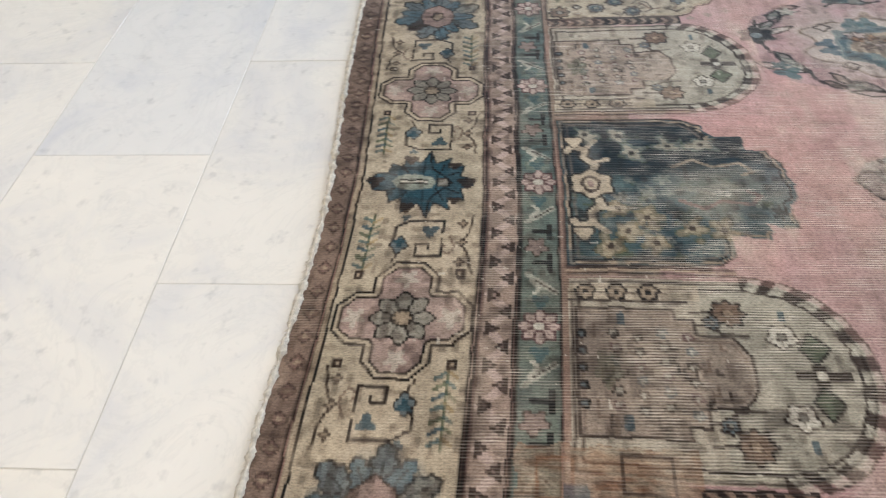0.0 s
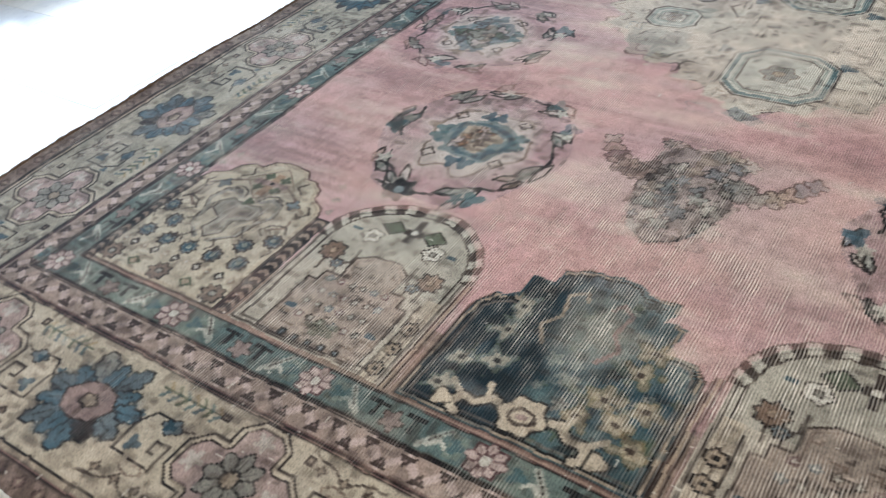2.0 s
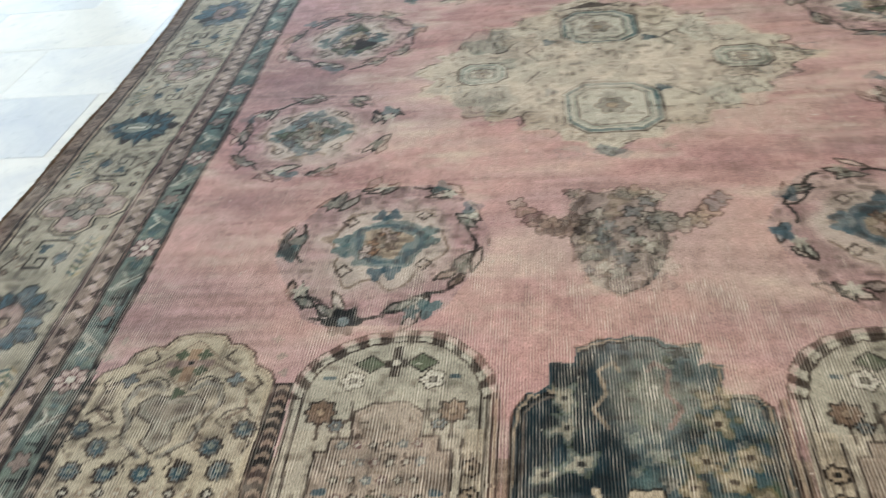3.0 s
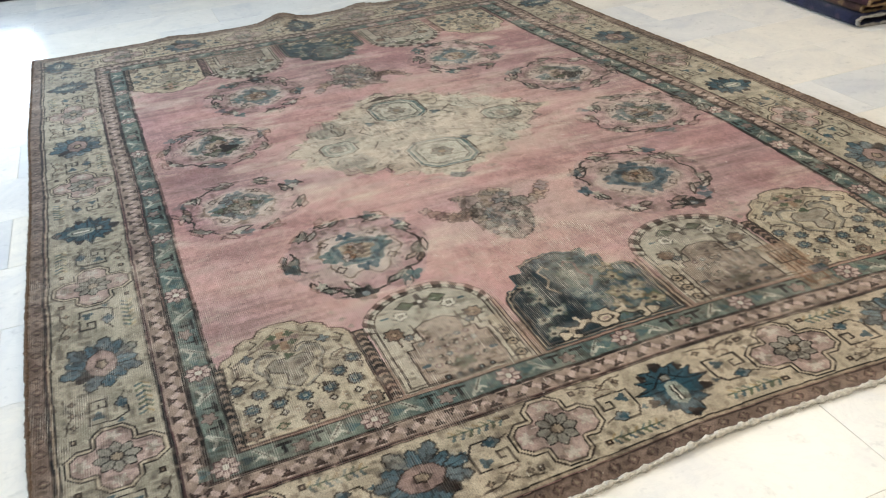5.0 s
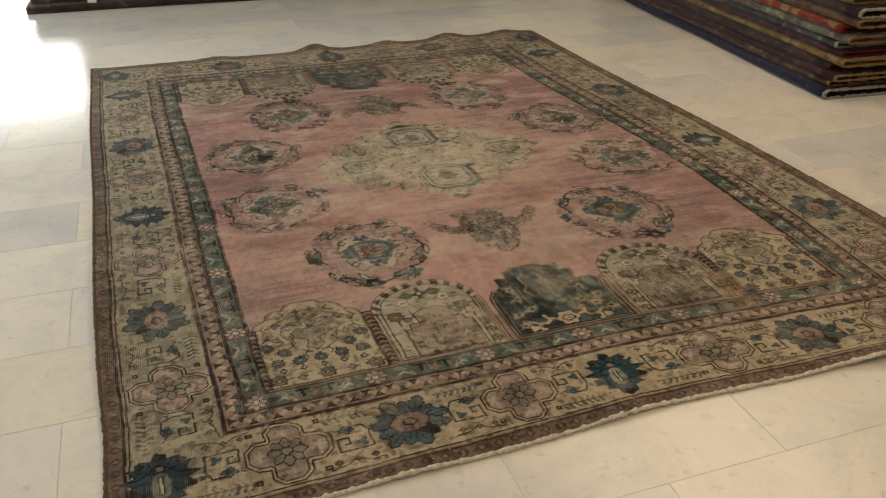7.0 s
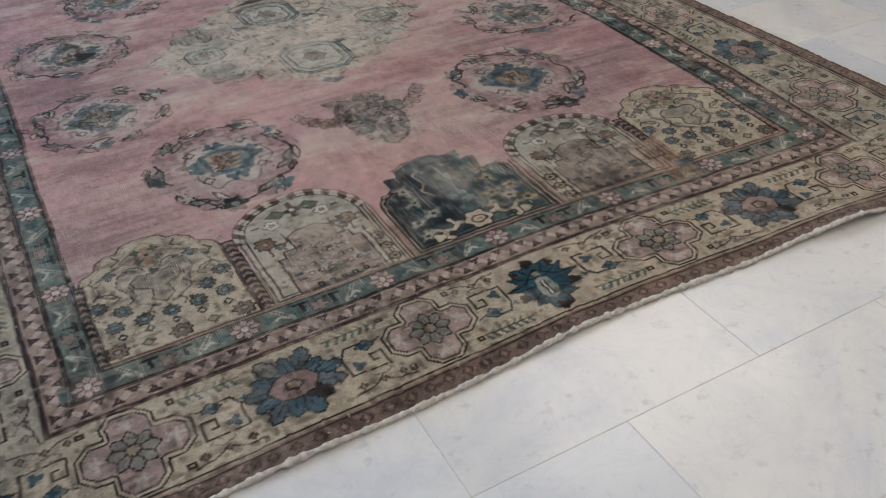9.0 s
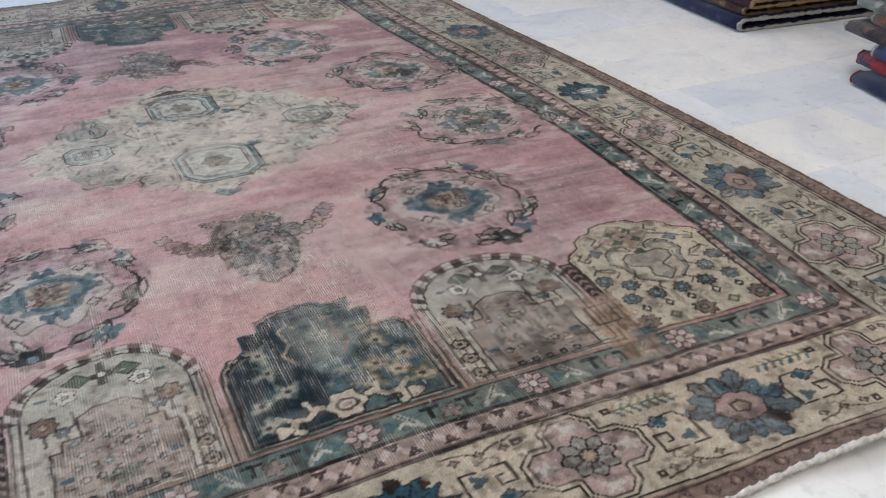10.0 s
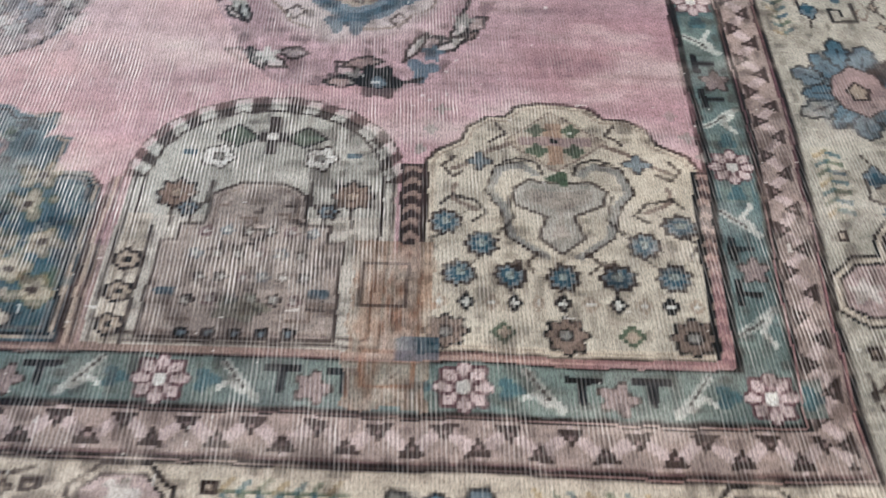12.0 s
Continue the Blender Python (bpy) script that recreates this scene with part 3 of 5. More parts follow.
def guard_hooks(s):
    for x in (-1, 1):
        s.path([(0.105 * x, 0.026), (0.088 * x, 0.004), (0.066 * x, -0.024)], 0.010, "pale", 0.65)
        s.path([(0.120 * x, -0.018), (0.098 * x, -0.002), (0.080 * x, -0.018)], 0.007, "pale", 0.8)
        s.path([(0.108 * x, 0.030), (0.080 * x, -0.008)], 0.0028, "brown", 0.8)
        s.path([(0.022 * x, 0.020), (0.056 * x, 0.020)], 0.009, "navy")
        s.path([(0.040 * x, 0.020), (0.040 * x, -0.010)], 0.008, "navy")
    d = s.bloom(0, -0.006, 0.020, 5, 0.25)
    s.fill(d, "mauve", 0.85).line(d, 0.003, "umber", 0.7)


GMID = 0.438
for turn, at in ((0, V0 + GMID), (2, V1 - GMID)):
    for k in range(-3, 4):
        if k < 3:
            guard_hooks(Stamp((k + 0.5) * 0.364, at, 0.14, 0.034, turn))
        guard_rosette(Stamp(k * 0.364, at, 0.085, 0.036, turn))
for turn, at in ((3, -HALF + GMID), (1, HALF - GMID)):
    for k in range(9):
        a = V0 + GMID + (V1 - V0 - 2 * GMID) * k / 8
        if k < 8:
            guard_hooks(Stamp(at, a + (V1 - V0 - 2 * GMID) / 16, 0.034, 0.14, turn))
        if 0 < k < 8:
            guard_rosette(Stamp(at, a, 0.036, 0.085, turn))


# ---- the arched panels at both ends: p across, q from the guard into the field ----
def herringbone(s, x0, x1, y0, y1):
    s.fill(s.box(x0, x1, y0, y1), "ink")
    w = (s.q * 1.0 + np.abs(s.p - (x0 + x1) / 2) * 0.9) / 0.026 % 1.0
    s.fill(np.where(s.box(x0 + 0.004, x1 - 0.004, y0 + 0.003, y1 - 0.003) < 0, (np.abs(w - 0.5) - 0.22) * 0.02, 1), "taupe")


def yellow_panel(s):
    o = mirrored([(0.190, 0), (0.190, 0.345), (0.178, 0.372), (0.140, 0.396), (0.128, 0.430), (0.098, 0.452), (0.072, 0.450), (0.052, 0.478), (0.020, 0.486)])
    sd = s.poly(o)
    s.fill(sd, "yellow").line(sd, 0.005, "umber").line(sd + 0.010, 0.003, "sand")
    tone = np.clip(0.5 + 1.2 * cloudy(s.p, s.q, 9, 80), 0, 1)[..., None]
    m = sd < -0.014
    s.s[m] = (s.s * (1 - 0.5 * tone) + INK["cream"] * 0.3 * tone + INK["mint"] * 0.2 * tone)[m]
    for x in (-1, 1):
        for y in (0.360, 0.405, 0.455):
            s.fill(s.bloom(x * (0.30 - 0.47 * (y - 0.02) * 0.8 + 0.03), y + 0.012, 0.010, 4, 0.3), "grey", 0.8)
    for i in range(11):
        d = s.bloom(-0.165 + 0.033 * i, 0.086, 0.0105 if i % 2 else 0.009, 4, 0.15, 0, 1.3)
        s.fill(d, "brown" if i % 2 else "sand").fill(d + 0.006, "pale")
    for x, r in ((-0.155, 0.026), (0, 0.026), (0.155, 0.026)):
        s.flower(x, 0.036, r, "taupe", "grey", 8, "ink")
    for x in (-0.08, 0.08):
        d = np.abs(s.p - x) + np.abs(s.q - 0.036) - 0.019
        s.fill(d, "moss", 0.9).fill(d + 0.008, "sand")
    for x, y in ((-0.140, 0.132), (-0.070, 0.130), (0, 0.128), (0.070, 0.130), (0.140, 0.134), (-0.108, 0.186), (0.108, 0.186), (-0.158, 0.226), (0.158, 0.226)):
        d = s.bloom(x, y, 0.0205, 9, 0.12)
        s.fill(d, "slate", 0.8).line(d, 0.005, "umber", 0.8).fill(d + 0.007, "teal", 0.9).fill(s.oval(x, y + 0.002, 0.007), "mint")
        s.path([(x, y), (x * 0.75, y + 0.030)], 0.0025, "brown", 0.5)
    for x in (-1, 1):
        s.path([(0.02 * x, 0.165), (0.065 * x, 0.20), (0.075 * x, 0.26), (0.095 * x, 0.29), (0.080 * x, 0.335), (0.050 * x, 0.345), (0.030 * x, 0.325)], 0.010, "grey")
        s.path([(0.026 * x, 0.165), (0.072 * x, 0.20), (0.082 * x, 0.26), (0.102 * x, 0.29), (0.086 * x, 0.342), (0.050 * x, 0.352)], 0.0028, "umber")
        s.path([(0.115 * x, 0.250), (0.150 * x, 0.275), (0.145 * x, 0.300)], 0.006, "taupe")
        s.path([(0.045 * x, 0.40), (0.095 * x, 0.375), (0.125 * x, 0.350), (0.150 * x, 0.335)], 0.007, "taupe")
        d = s.bloom(0.110 * x, 0.352, 0.016, 4, 0.3)
        s.fill(d, "slate", 0.9).line(d, 0.003, "umber", 0.7)
        d = s.bloom(0.062 * x, 0.150, 0.009, 3, 0.3)
        s.fill(d, "umber", 0.7)
    for x in (-1, 1):
        s.path([(0.020 * x, 0.325), (0.030 * x, 0.350), (0.052 * x, 0.360), (0.075 * x, 0.350)], 0.004, "brown", 0.8)
        s.path([(0.095 * x, 0.395), (0.070 * x, 0.415), (0.085 * x, 0.435)], 0.0045, "umber", 0.8)
        s.path([(0.150 * x, 0.360), (0.165 * x, 0.340), (0.150 * x, 0.318), (0.135 * x, 0.330)], 0.0045, "umber", 0.8)
        s.path([(0.120 * x, 0.230), (0.100 * x, 0.245), (0.115 * x, 0.268), (0.150 * x, 0.280), (0.165 * x, 0.262)], 0.0045, "brown", 0.75)
        s.path([(0.030 * x, 0.175), (0.048 * x, 0.155), (0.036 * x, 0.135)], 0.004, "umber", 0.75)
        s.path([(0.170 * x, 0.175), (0.180 * x, 0.195), (0.165 * x, 0.205)], 0.004, "brown", 0.75)
        s.path([(0.085 * x, 0.205), (0.062 * x, 0.235), (0.070 * x, 0.280)], 0.0035, "brown", 0.7)
    heart = s.poly(mirrored([(0.0, 0.170), (0.030, 0.200), (0.018, 0.240), (0.058, 0.262), (0.064, 0.292), (0.040, 0.312), (0.012, 0.306)]))
    s.fill(heart, "grey", 0.7).line(heart, 0.004, "umber", 0.7).fill(heart + 0.016, "taupe", 0.35).fill(s.bloom(0, 0.316, 0.013, 3, 0.3), "moss")
    d = np.abs(s.p) * 0.95 + np.abs(s.q - 0.398) - 0.068
    s.fill(d, "sand", 0.55).line(d, 0.0035, "taupe", 0.8).fill(s.box(-0.012, 0.012, 0.345, 0.440), "rust", 0.6).fill(s.box(-0.05, 0.05, 0.388, 0.406), "mauve", 0.9)
    for x, y in ((0.024, 0.422), (-0.024, 0.422), (0.026, 0.376), (-0.026, 0.376)):
        s.fill(s.bloom(x, y, 0.013, 4, 0.2), "moss", 0.9)
    s.fill(s.oval(0, 0.398, 0.006), "ink")
    s.claim(sd, "arched_panel", "yellow cusped panel with blue flowers")


def niche_panel(s):
    """Pale niche with a beaded arch, at the right of the blue panel."""
    o = mirrored([(0.188, 0), (0.188, 0.300), (0.176, 0.352), (0.150, 0.394), (0.108, 0.430), (0.056, 0.452), (0.0, 0.458)])
    sd = s.poly(o)
    s.fill(sd, "pale").fill(sd, "sand", 0.45).fill(np.maximum(sd, 0.22 - s.q), "mint", 0.25)
    for dist, w in ((0.006, 0.004), (0.020, 0.0035)):
        s.line(sd + dist, w, "umber")
    arc = np.arctan2(s.q - 0.20, s.p)
    bead = ((arc / 0.205 + 0.3 + 0.12 * vnoise(s.p, s.q, 18, 99)) % 1.0)
    rim = np.where((s.q > 0.29) & (sd < 0.012) & (sd > -0.018) & (vnoise(s.p, s.q, 20, 98) > -0.55), 0.0, 1.0)
    s.fill(np.where(rim < 0.5, (np.abs(bead - 0.5) - 0.25) * 0.03, 1), "umber", 0.85).fill(np.where(rim < 0.5, (0.29 - np.abs(bead - 0.5)) * 0.03, 1), "pale", 0.6)
    s.line(np.where(s.q > 0.28, sd - 0.012, 1), 0.003, "umber", 0.7)
    s.fill(s.box(-0.176, -0.142, 0.0, 0.22), "cream", 0.7)
    s.path([(-0.140, 0), (-0.140, 0.20)], 0.003, "umber", 0.8)
    for y in (0.030, 0.085, 0.140):
        s.path([(-0.159, y - 0.03), (-0.159, y + 0.03)], 0.003, "umber", 0.8)
        d = s.bloom(-0.159, y, 0.016, 7, 0.1)
        s.fill(d, "sand").line(d, 0.004, "brown").fill(s.oval(-0.159, y, 0.005), "brown")
    for x in (-0.118, 0.128):
        s.flower(x, 0.262, 0.026, "taupe", "sand", 8, "brown")
        s.fill(s.bloom(x, 0.262, 0.022, 8, 0.14), "rust", 0.25)
        s.path([(x, 0.24), (x, 0.20)], 0.003, "umber", 0.7)
        s.fill(s.bloom(x * 0.98, 0.345, 0.009, 2, 0.4), "teal", 0.8)
        s.flower(x * 0.62, 0.338, 0.022, "bone", "grey", 5, "umber")
    s.fill(s.box(-0.022, 0.022, 0.372, 0.392), "umber", 0.9).fill(s.box(-0.010, 0.010, 0.345, 0.425), "umber", 0.9)
    for x in (-1, 1):
        d = s.poly([(0.020 * x, 0.380), (0.050 * x, 0.405), (0.082 * x, 0.380), (0.050 * x, 0.358)])
        s.fill(d, "moss", 0.8).line(d, 0.003, "brown")
    s.fill(s.oval(0, 0.383, 0.008), "bone")
    # inner stepped niche, worn pink-beige with small rings
    inner = mirrored([(0.124, 0.012), (0.124, 0.175), (0.100, 0.175), (0.100, 0.205), (0.066, 0.205), (0.066, 0.262), (0.030, 0.285), (0.0, 0.285)])
    d = s.poly(inner)
    s.fill(d, "blush", 0.4).fill(d, "taupe", 0.45).line(d, 0.004, "umber", 0.8).line(d + 0.010, 0.0025, "taupe", 0.6)
    for x in (-1, 1):
        s.path([(0.072 * x, 0.285), (0.072 * x, 0.245), (0.090 * x, 0.235), (0.090 * x, 0.21)], 0.007, "umber", 0.7)
        s.flower(0.096 * x, 0.232, 0.013, "slate", "grey", 6, "umber")
        s.fill(s.bloom(0.100 * x, 0.088, 0.010, 2, 0.4), "teal", 0.8)
        s.path([(0.118 * x, 0.070), (0.090 * x, 0.070), (0.090 * x, 0.042), (0.060 * x, 0.042)], 0.005, "taupe", 0.9)
    for i in range(6):
        for j in range(4):
            x, y = -0.070 + 0.028 * i + 0.008 * (j % 2), 0.075 + 0.038 * j
            c = s.bloom(x, y, 0.0095, 5, 0.2)
            s.fill(c, ("brown", "umber", "slate", "plum")[(i * 3 + j) % 4], 0.8).fill(c + 0.0045, "pale", 0.75)
    rng = random.Random(77)
    for i in range(34):
        x, y = rng.uniform(-0.11, 0.10), rng.uniform(0.05, 0.26)
        if y > 0.20 and abs(x) > 0.06:
            continue
        w = rng.uniform(0.008, 0.022)
        s.path([(x, y), (x + w, y), (x + w, y + rng.choice((-1, 1)) * w * 0.7)], 0.0042, rng.choice(("umber", "taupe", "brown")), 0.75)
    for i in range(5):
        d = s.oval(-0.066 + 0.033 * i, 0.022, 0.010)
        s.fill(d, "brown").fill(d + 0.005, "slate")
    s.fill(s.bloom(0, 0.062, 0.034, 5, 0.2, 0, 0.6), "moss", 0.45)
    s.claim(sd, "arched_panel", "worn pale niche panel with a beaded arch")


def blue_panel(s, kept=0.96):
    """Stepped panel: its one half kept a blue-black pile, the other is worn to a mottled teal, the top is rubbed away."""
    o = mirrored([(0.222, 0), (0.222, 0.270), (0.196, 0.302), (0.150, 0.306), (0.150, 0.366), (0.112, 0.370), (0.112, 0.420), (0.060, 0.426), (0.050, 0.440), (0.0, 0.444)])
    frayed = 0.018 * cloudy(s.p, s.q * 0.6, 22, 88) * np.clip((s.q - 0.20) / 0.12, 0, 1)
    sd = s.poly(o) + frayed
    rng = random.Random(61)
    s.fill(sd, "sea", 0.9)
    m = sd < 0
    tone = np.clip(0.5 + 1.5 * cloudy(s.p, s.q, 13, 90), 0, 1)[..., None]
    s.s[m] = (s.s * (1 - 0.8 * tone) + (INK["teal"] * 0.65 + INK["navy"] * 0.15) * tone)[m]
    for i in range(90):
        x, y = rng.uniform(-0.02, 0.20), rng.uniform(0.02, 0.40)
        if y > 0.30 and x > 0.12:
            continue
        d = s.bloom(x, y, rng.uniform(0.007, 0.018), rng.choice((3, 4, 5)), 0.35, rng.uniform(0, 6), rng.uniform(0.6, 1.3))
        s.fill(np.maximum(d, sd), rng.choice(("moss", "mint", "navy", "teal", "sea", "grey", "navy")), rng.uniform(0.4, 0.8))
    line = s.p + 0.018 + 0.14 * (s.q - 0.16) + 0.045 * cloudy(s.p, s.q, 11, 92)
    dark = np.clip(0.5 - line / 0.030, 0, 1)[..., None] * np.clip(-sd / 0.01, 0, 1)[..., None]
    s.s[:] = s.s * (1 - kept * dark) + (INK["navy"] * 0.80 + INK["teal"] * 0.42) * (0.8 + 0.6 * np.clip(vnoise(s.p, s.q, 30, 93), 0, 1))[..., None] * kept * dark
    pale = np.clip(1.20 - np.hypot((s.p - 0.030) / 0.080, (s.q - 0.300) / 0.140) + 0.6 * cloudy(s.p, s.q, 12, 94), 0, 1)[..., None] * np.clip(-sd / 0.012, 0, 1)[..., None]
    s.s[:] = s.s * (1 - 0.72 * pale) + (INK["mint"] * 0.55 + INK["cream"] * 0.35) * 0.72 * pale
    for k, ink in enumerate(("umber", "sand", "ink", "taupe")):
        gone = np.where((s.q < 0.30) | (vnoise(s.p, s.q, 17, 96 + k) > 0.10), sd + 0.0070 * k, 1)
        s.line(gone, 0.0040, ink, 0.9 if k < 3 else 0.55)
    for x, y in ((-0.125, 0.225), (-0.160, 0.130), (-0.100, 0.150), (-0.165, 0.06), (-0.13, 0.29), (0.125, 0.235), (0.165, 0.165), (0.100, 0.155), (0.175, 0.080), (0.075, 0.100), (0.13, 0.29), (0.135, 0.115)):
        d = s.bloom(x, y, 0.026, 5, 0.20, x * 40) + 0.014 * vnoise(s.p, s.q, 60, 97)
        s.fill(d, "gold" if x > 0 else "mint", 0.55).fill(d + 0.010, "yellow", 0.5).line(d, 0.003, "moss", 0.5).fill(s.oval(x, y, 0.007), "umber" if x > 0 else "navy", 0.85)
    for x in (-1, 1):
        s.path([(0.050 * x, 0.225), (0.075 * x, 0.265), (0.052 * x, 0.300), (0.062 * x, 0.355), (0.036 * x, 0.375), (0.026 * x, 0.355)], 0.007, "mauve" if x > 0 else "sand", 0.85)
        scroll = [(0.024 * x, 0.055), (0.062 * x, 0.072), (0.085 * x, 0.050), (0.112 * x, 0.052), (0.122 * x, 0.026), (0.105 * x, 0.016)]
        s.path(scroll, 0.021, "ink", 0.8).path(scroll, 0.012, "cream", 0.95)
        s.path([(0.108 * x, 0.050), (0.140 * x, 0.078)], 0.010, "cream")
        s.path([(0.070 * x, 0.070), (0.080 * x, 0.098)], 0.009, "cream")
        d = s.bloom(0.140 * x, 0.034, 0.018, 3, 0.2)
        s.fill(d, "cream").line(d, 0.003, "ink", 0.6)
    d = s.bloom(0, 0.058, 0.042, 6, 0.1, 0.3)
    s.fill(d, "cream").line(d, 0.004, "ink", 0.8).line(s.oval(0, 0.056, 0.022, 0.016), 0.005, "umber").fill(s.oval(0, 0.056, 0.010, 0.007), "mauve")
    s.claim(sd, "arched_panel", "worn blue-black and teal stepped panel with cream scrolls")


def even_blue_panel(s):
    return blue_panel(s, 0.15)


PANEL_V = V0 + 0.487
for turn, base in ((0, PANEL_V), (2, V1 - 0.487)):
    k = 1 if turn == 0 else -1
    ground = Stamp(0, base + 0.10 * k, 1.045, 0.11, turn)
    ground.fill(ground.box(-1.045, 1.045, -0.2, 0.06), "taupe")
    for x, make, hw, flip in ((-0.855, yellow_panel, 0.20, False), (0.855, yellow_panel, 0.20, True), (-0.443, niche_panel, 0.21, True), (0.443, niche_panel, 0.21, False), (0.004, even_blue_panel if turn == 2 else blue_panel, 0.24, turn == 2)):
        make(Stamp(x, base, hw, 0.52, turn, flip, 0.97 if make is yellow_panel else 1.0))
    for x in (-1, 1):
        s = Stamp(0.652 * x, base, 0.03, 0.42, turn)
        herringbone(s, -0.017, 0.017, 0.0, 0.33)
        s = Stamp(1.042 * x, base, 0.02, 0.38, turn)
        herringbone(s, -0.014, 0.012, 0.0, 0.33)
    for x in (-1, 1):
        s = Stamp(0.241 * x, base, 0.03, 0.34, turn)
        for i, ink in enumerate(("umber", "sand", "brown", "mauve")):
            s.path([(-0.012 + 0.007 * i, 0), (-0.012 + 0.007 * i, 0.29)], 0.004, ink)


# ---- rosettes of the field ----
def leaf_bunch(s, t, r, rng, ink):
    """A few open leaves lying along the ring."""
    for k in range(4):
        a = t + rng.uniform(-0.17, 0.17)
        q = r + rng.uniform(-0.026, 0.026)
        x, y = q * math.cos(a), q * 1.06 * math.sin(a)
        h = a + 1.57 + rng.uniform(-0.8, 0.8)
        dx, dy = math.cos(h), math.sin(h)
        ln, wd = rng.uniform(0.022, 0.036), rng.uniform(0.008, 0.014)
        leaf = s.poly([(x - dx * ln, y - dy * ln), (x - dy * wd - dx * 0.4 * ln, y + dx * wd - dy * 0.4 * ln), (x - dy * wd * 0.8 + dx * 0.4 * ln, y + dx * wd * 0.8 + dy * 0.4 * ln),
                       (x + dx * ln, y + dy * ln), (x + dy * wd, y - dx * wd)])
        s.fill(leaf, rng.choice(("blush", "pale", "taupe", "mint", ink)), 0.6).line(leaf, 0.0040, rng.choice(("ink", "brown", "umber")), 0.9)
    s.fill(s.bloom(r * math.cos(t), r * 1.06 * math.sin(t), 0.014, 5, 0.3, t), rng.choice(("pale", "grey", ink)), 0.8)


def wreath(s, seed, tones):
    """Ring of leaf bunches on broken stems round a pale worn disc with a blue ring at its heart."""
    rng = random.Random(seed)
    a, b = tones
    disc = s.oval(0, 0, 0.138, 0.130) + 0.022 * vnoise(s.p, s.q, 22, 200 + seed)
    soft = np.clip(0.4 - disc / 0.035, 0, 1)[..., None]
    s.s[:] = s.s * (1 - 0.75 * soft) + (INK["blush"] * 0.40 + INK["pale"] * 0.60) * 0.75 * soft
    s.line(np.where(vnoise(s.p, s.q, 20, 230 + seed) > 0.0, disc + 0.012, 1), 0.005, "taupe", 0.75)
    arc = np.arctan2(s.q, s.p)
    ring = s.bloom(0, 0, 0.180, 4, 0.05, seed * 1.7, 1.06)
    s.line(np.where(vnoise(s.p, s.q, 11, 240 + seed) > 0.05, ring + 0.008 * np.sin(arc * 11), 1), 0.0060, "brown", 0.95)
    n = 9
    for i in range(n):
        t = 2 * math.pi * (i + rng.uniform(-0.22, 0.22)) / n + seed
        leaf_bunch(s, t, 0.182 + rng.uniform(-0.006, 0.010), rng, a if i % 3 == 0 else "grey")
        if i % 3 == 0:
            s.fill(s.bloom(0.200 * math.cos(t + 0.16), 0.212 * math.sin(t + 0.16), 0.020, 3, 0.35, t), a, 0.85)
    heart = s.oval(0, 0, 0.066, 0.060) + 0.012 * vnoise(s.p, s.q, 40, 250 + seed)
    s.fill(np.abs(heart) - 0.016, a, 0.7).fill(np.abs(heart) - 0.006, b, 0.6)
    for i in range(4):
        t = math.pi * i / 2 + 0.1
        for k in (-0.16, 0.16):
            s.fill(s.bloom(0.092 * math.cos(t + k), 0.088 * math.sin(t + k), 0.017, 3, 0.3, t), (a, b)[i % 2], 0.78)
        x, y = 0.112 * math.cos(t + 0.78), 0.104 * math.sin(t + 0.78)
        s.line(s.bloom(x, y, 0.012, 4, 0.2), 0.0040, "umber", 0.75)
    s.fill(heart + 0.016, "sand", 0.85)
    for i in range(14):
        x, y = rng.uniform(-0.040, 0.040), rng.uniform(-0.034, 0.034)
        d = s.bloom(x, y, rng.uniform(0.006, 0.013), 4, 0.3, rng.uniform(0, 6))
        s.fill(d, rng.choice(("rust", "taupe", "blush", "grey")), 0.7).line(d, 0.003, "umber", 0.6)


def bud(s, x, y, ink):
    d = s.bloom(x, y, 0.030, 6, 0.16)
    s.fill(d, ink).line(d, 0.004, "ink").fill(s.oval(x, y, 0.011), "slate")
    s.path([(x - 0.065, y + 0.010), (x - 0.025, y)], 0.006, "ink", 0.8)
    s.path([(x + 0.025, y), (x + 0.070, y + 0.012)], 0.006, "ink", 0.8)


def scroll_rosette(s, seed):
    """Side rosette: an open wreath with a dark leafy heart set off centre."""
    wreath(s, seed, ("slate", "sea"))
    rng = random.Random(seed + 9)
    for i in range(16):
        t, r = rng.uniform(0, 6.28), rng.uniform(0.02, 0.10)
        x, y = r * math.cos(t), r * math.sin(t) * 0.8
        d = s.bloom(x, y, rng.uniform(0.012, 0.024), 3, 0.35, t)
        s.fill(d, rng.choice(("grey", "slate", "moss", "blush", "mint")), 0.8).line(d, 0.0035, "umber", 0.8)


for u, v, turn, seed, tones in ((-0.520, 0.775, 0, 1, ("sea", "teal")), (0.545, 0.790, 0, 2, ("blue", "teal")), (-0.500, 2.360, 2, 3, ("sea", "slate")), (0.540, 2.365, 2, 4, ("sea", "blue"))):
    s = Stamp(u, v, 0.30, 0.30, turn, u > 0, 1.10)
    wreath(s, seed, tones)
    bud(s, -0.045, -0.205, "navy")
    s.fill(s.bloom(0.17, 0.10, 0.022, 3, 0.3), "teal", 0.6)
    s.claim(s.bloom(0, -0.01, 0.215, 6, 0.04), "field_rosette", "wreathed rosette with a blue-green heart")
for u, v, turn, seed in ((-0.800, 1.275, 1, 5), (0.865, 1.300, 3, 6), (-0.785, 1.870, 1, 7), (0.840, 1.875, 3, 8)):
    s = Stamp(u, v, 0.28, 0.28, turn, False, 1.08)
    scroll_rosette(s, seed)
    s.claim(s.bloom(0, 0, 0.200, 6, 0.04), "field_rosette", "open leafy wreath in grey and dark blue-green")
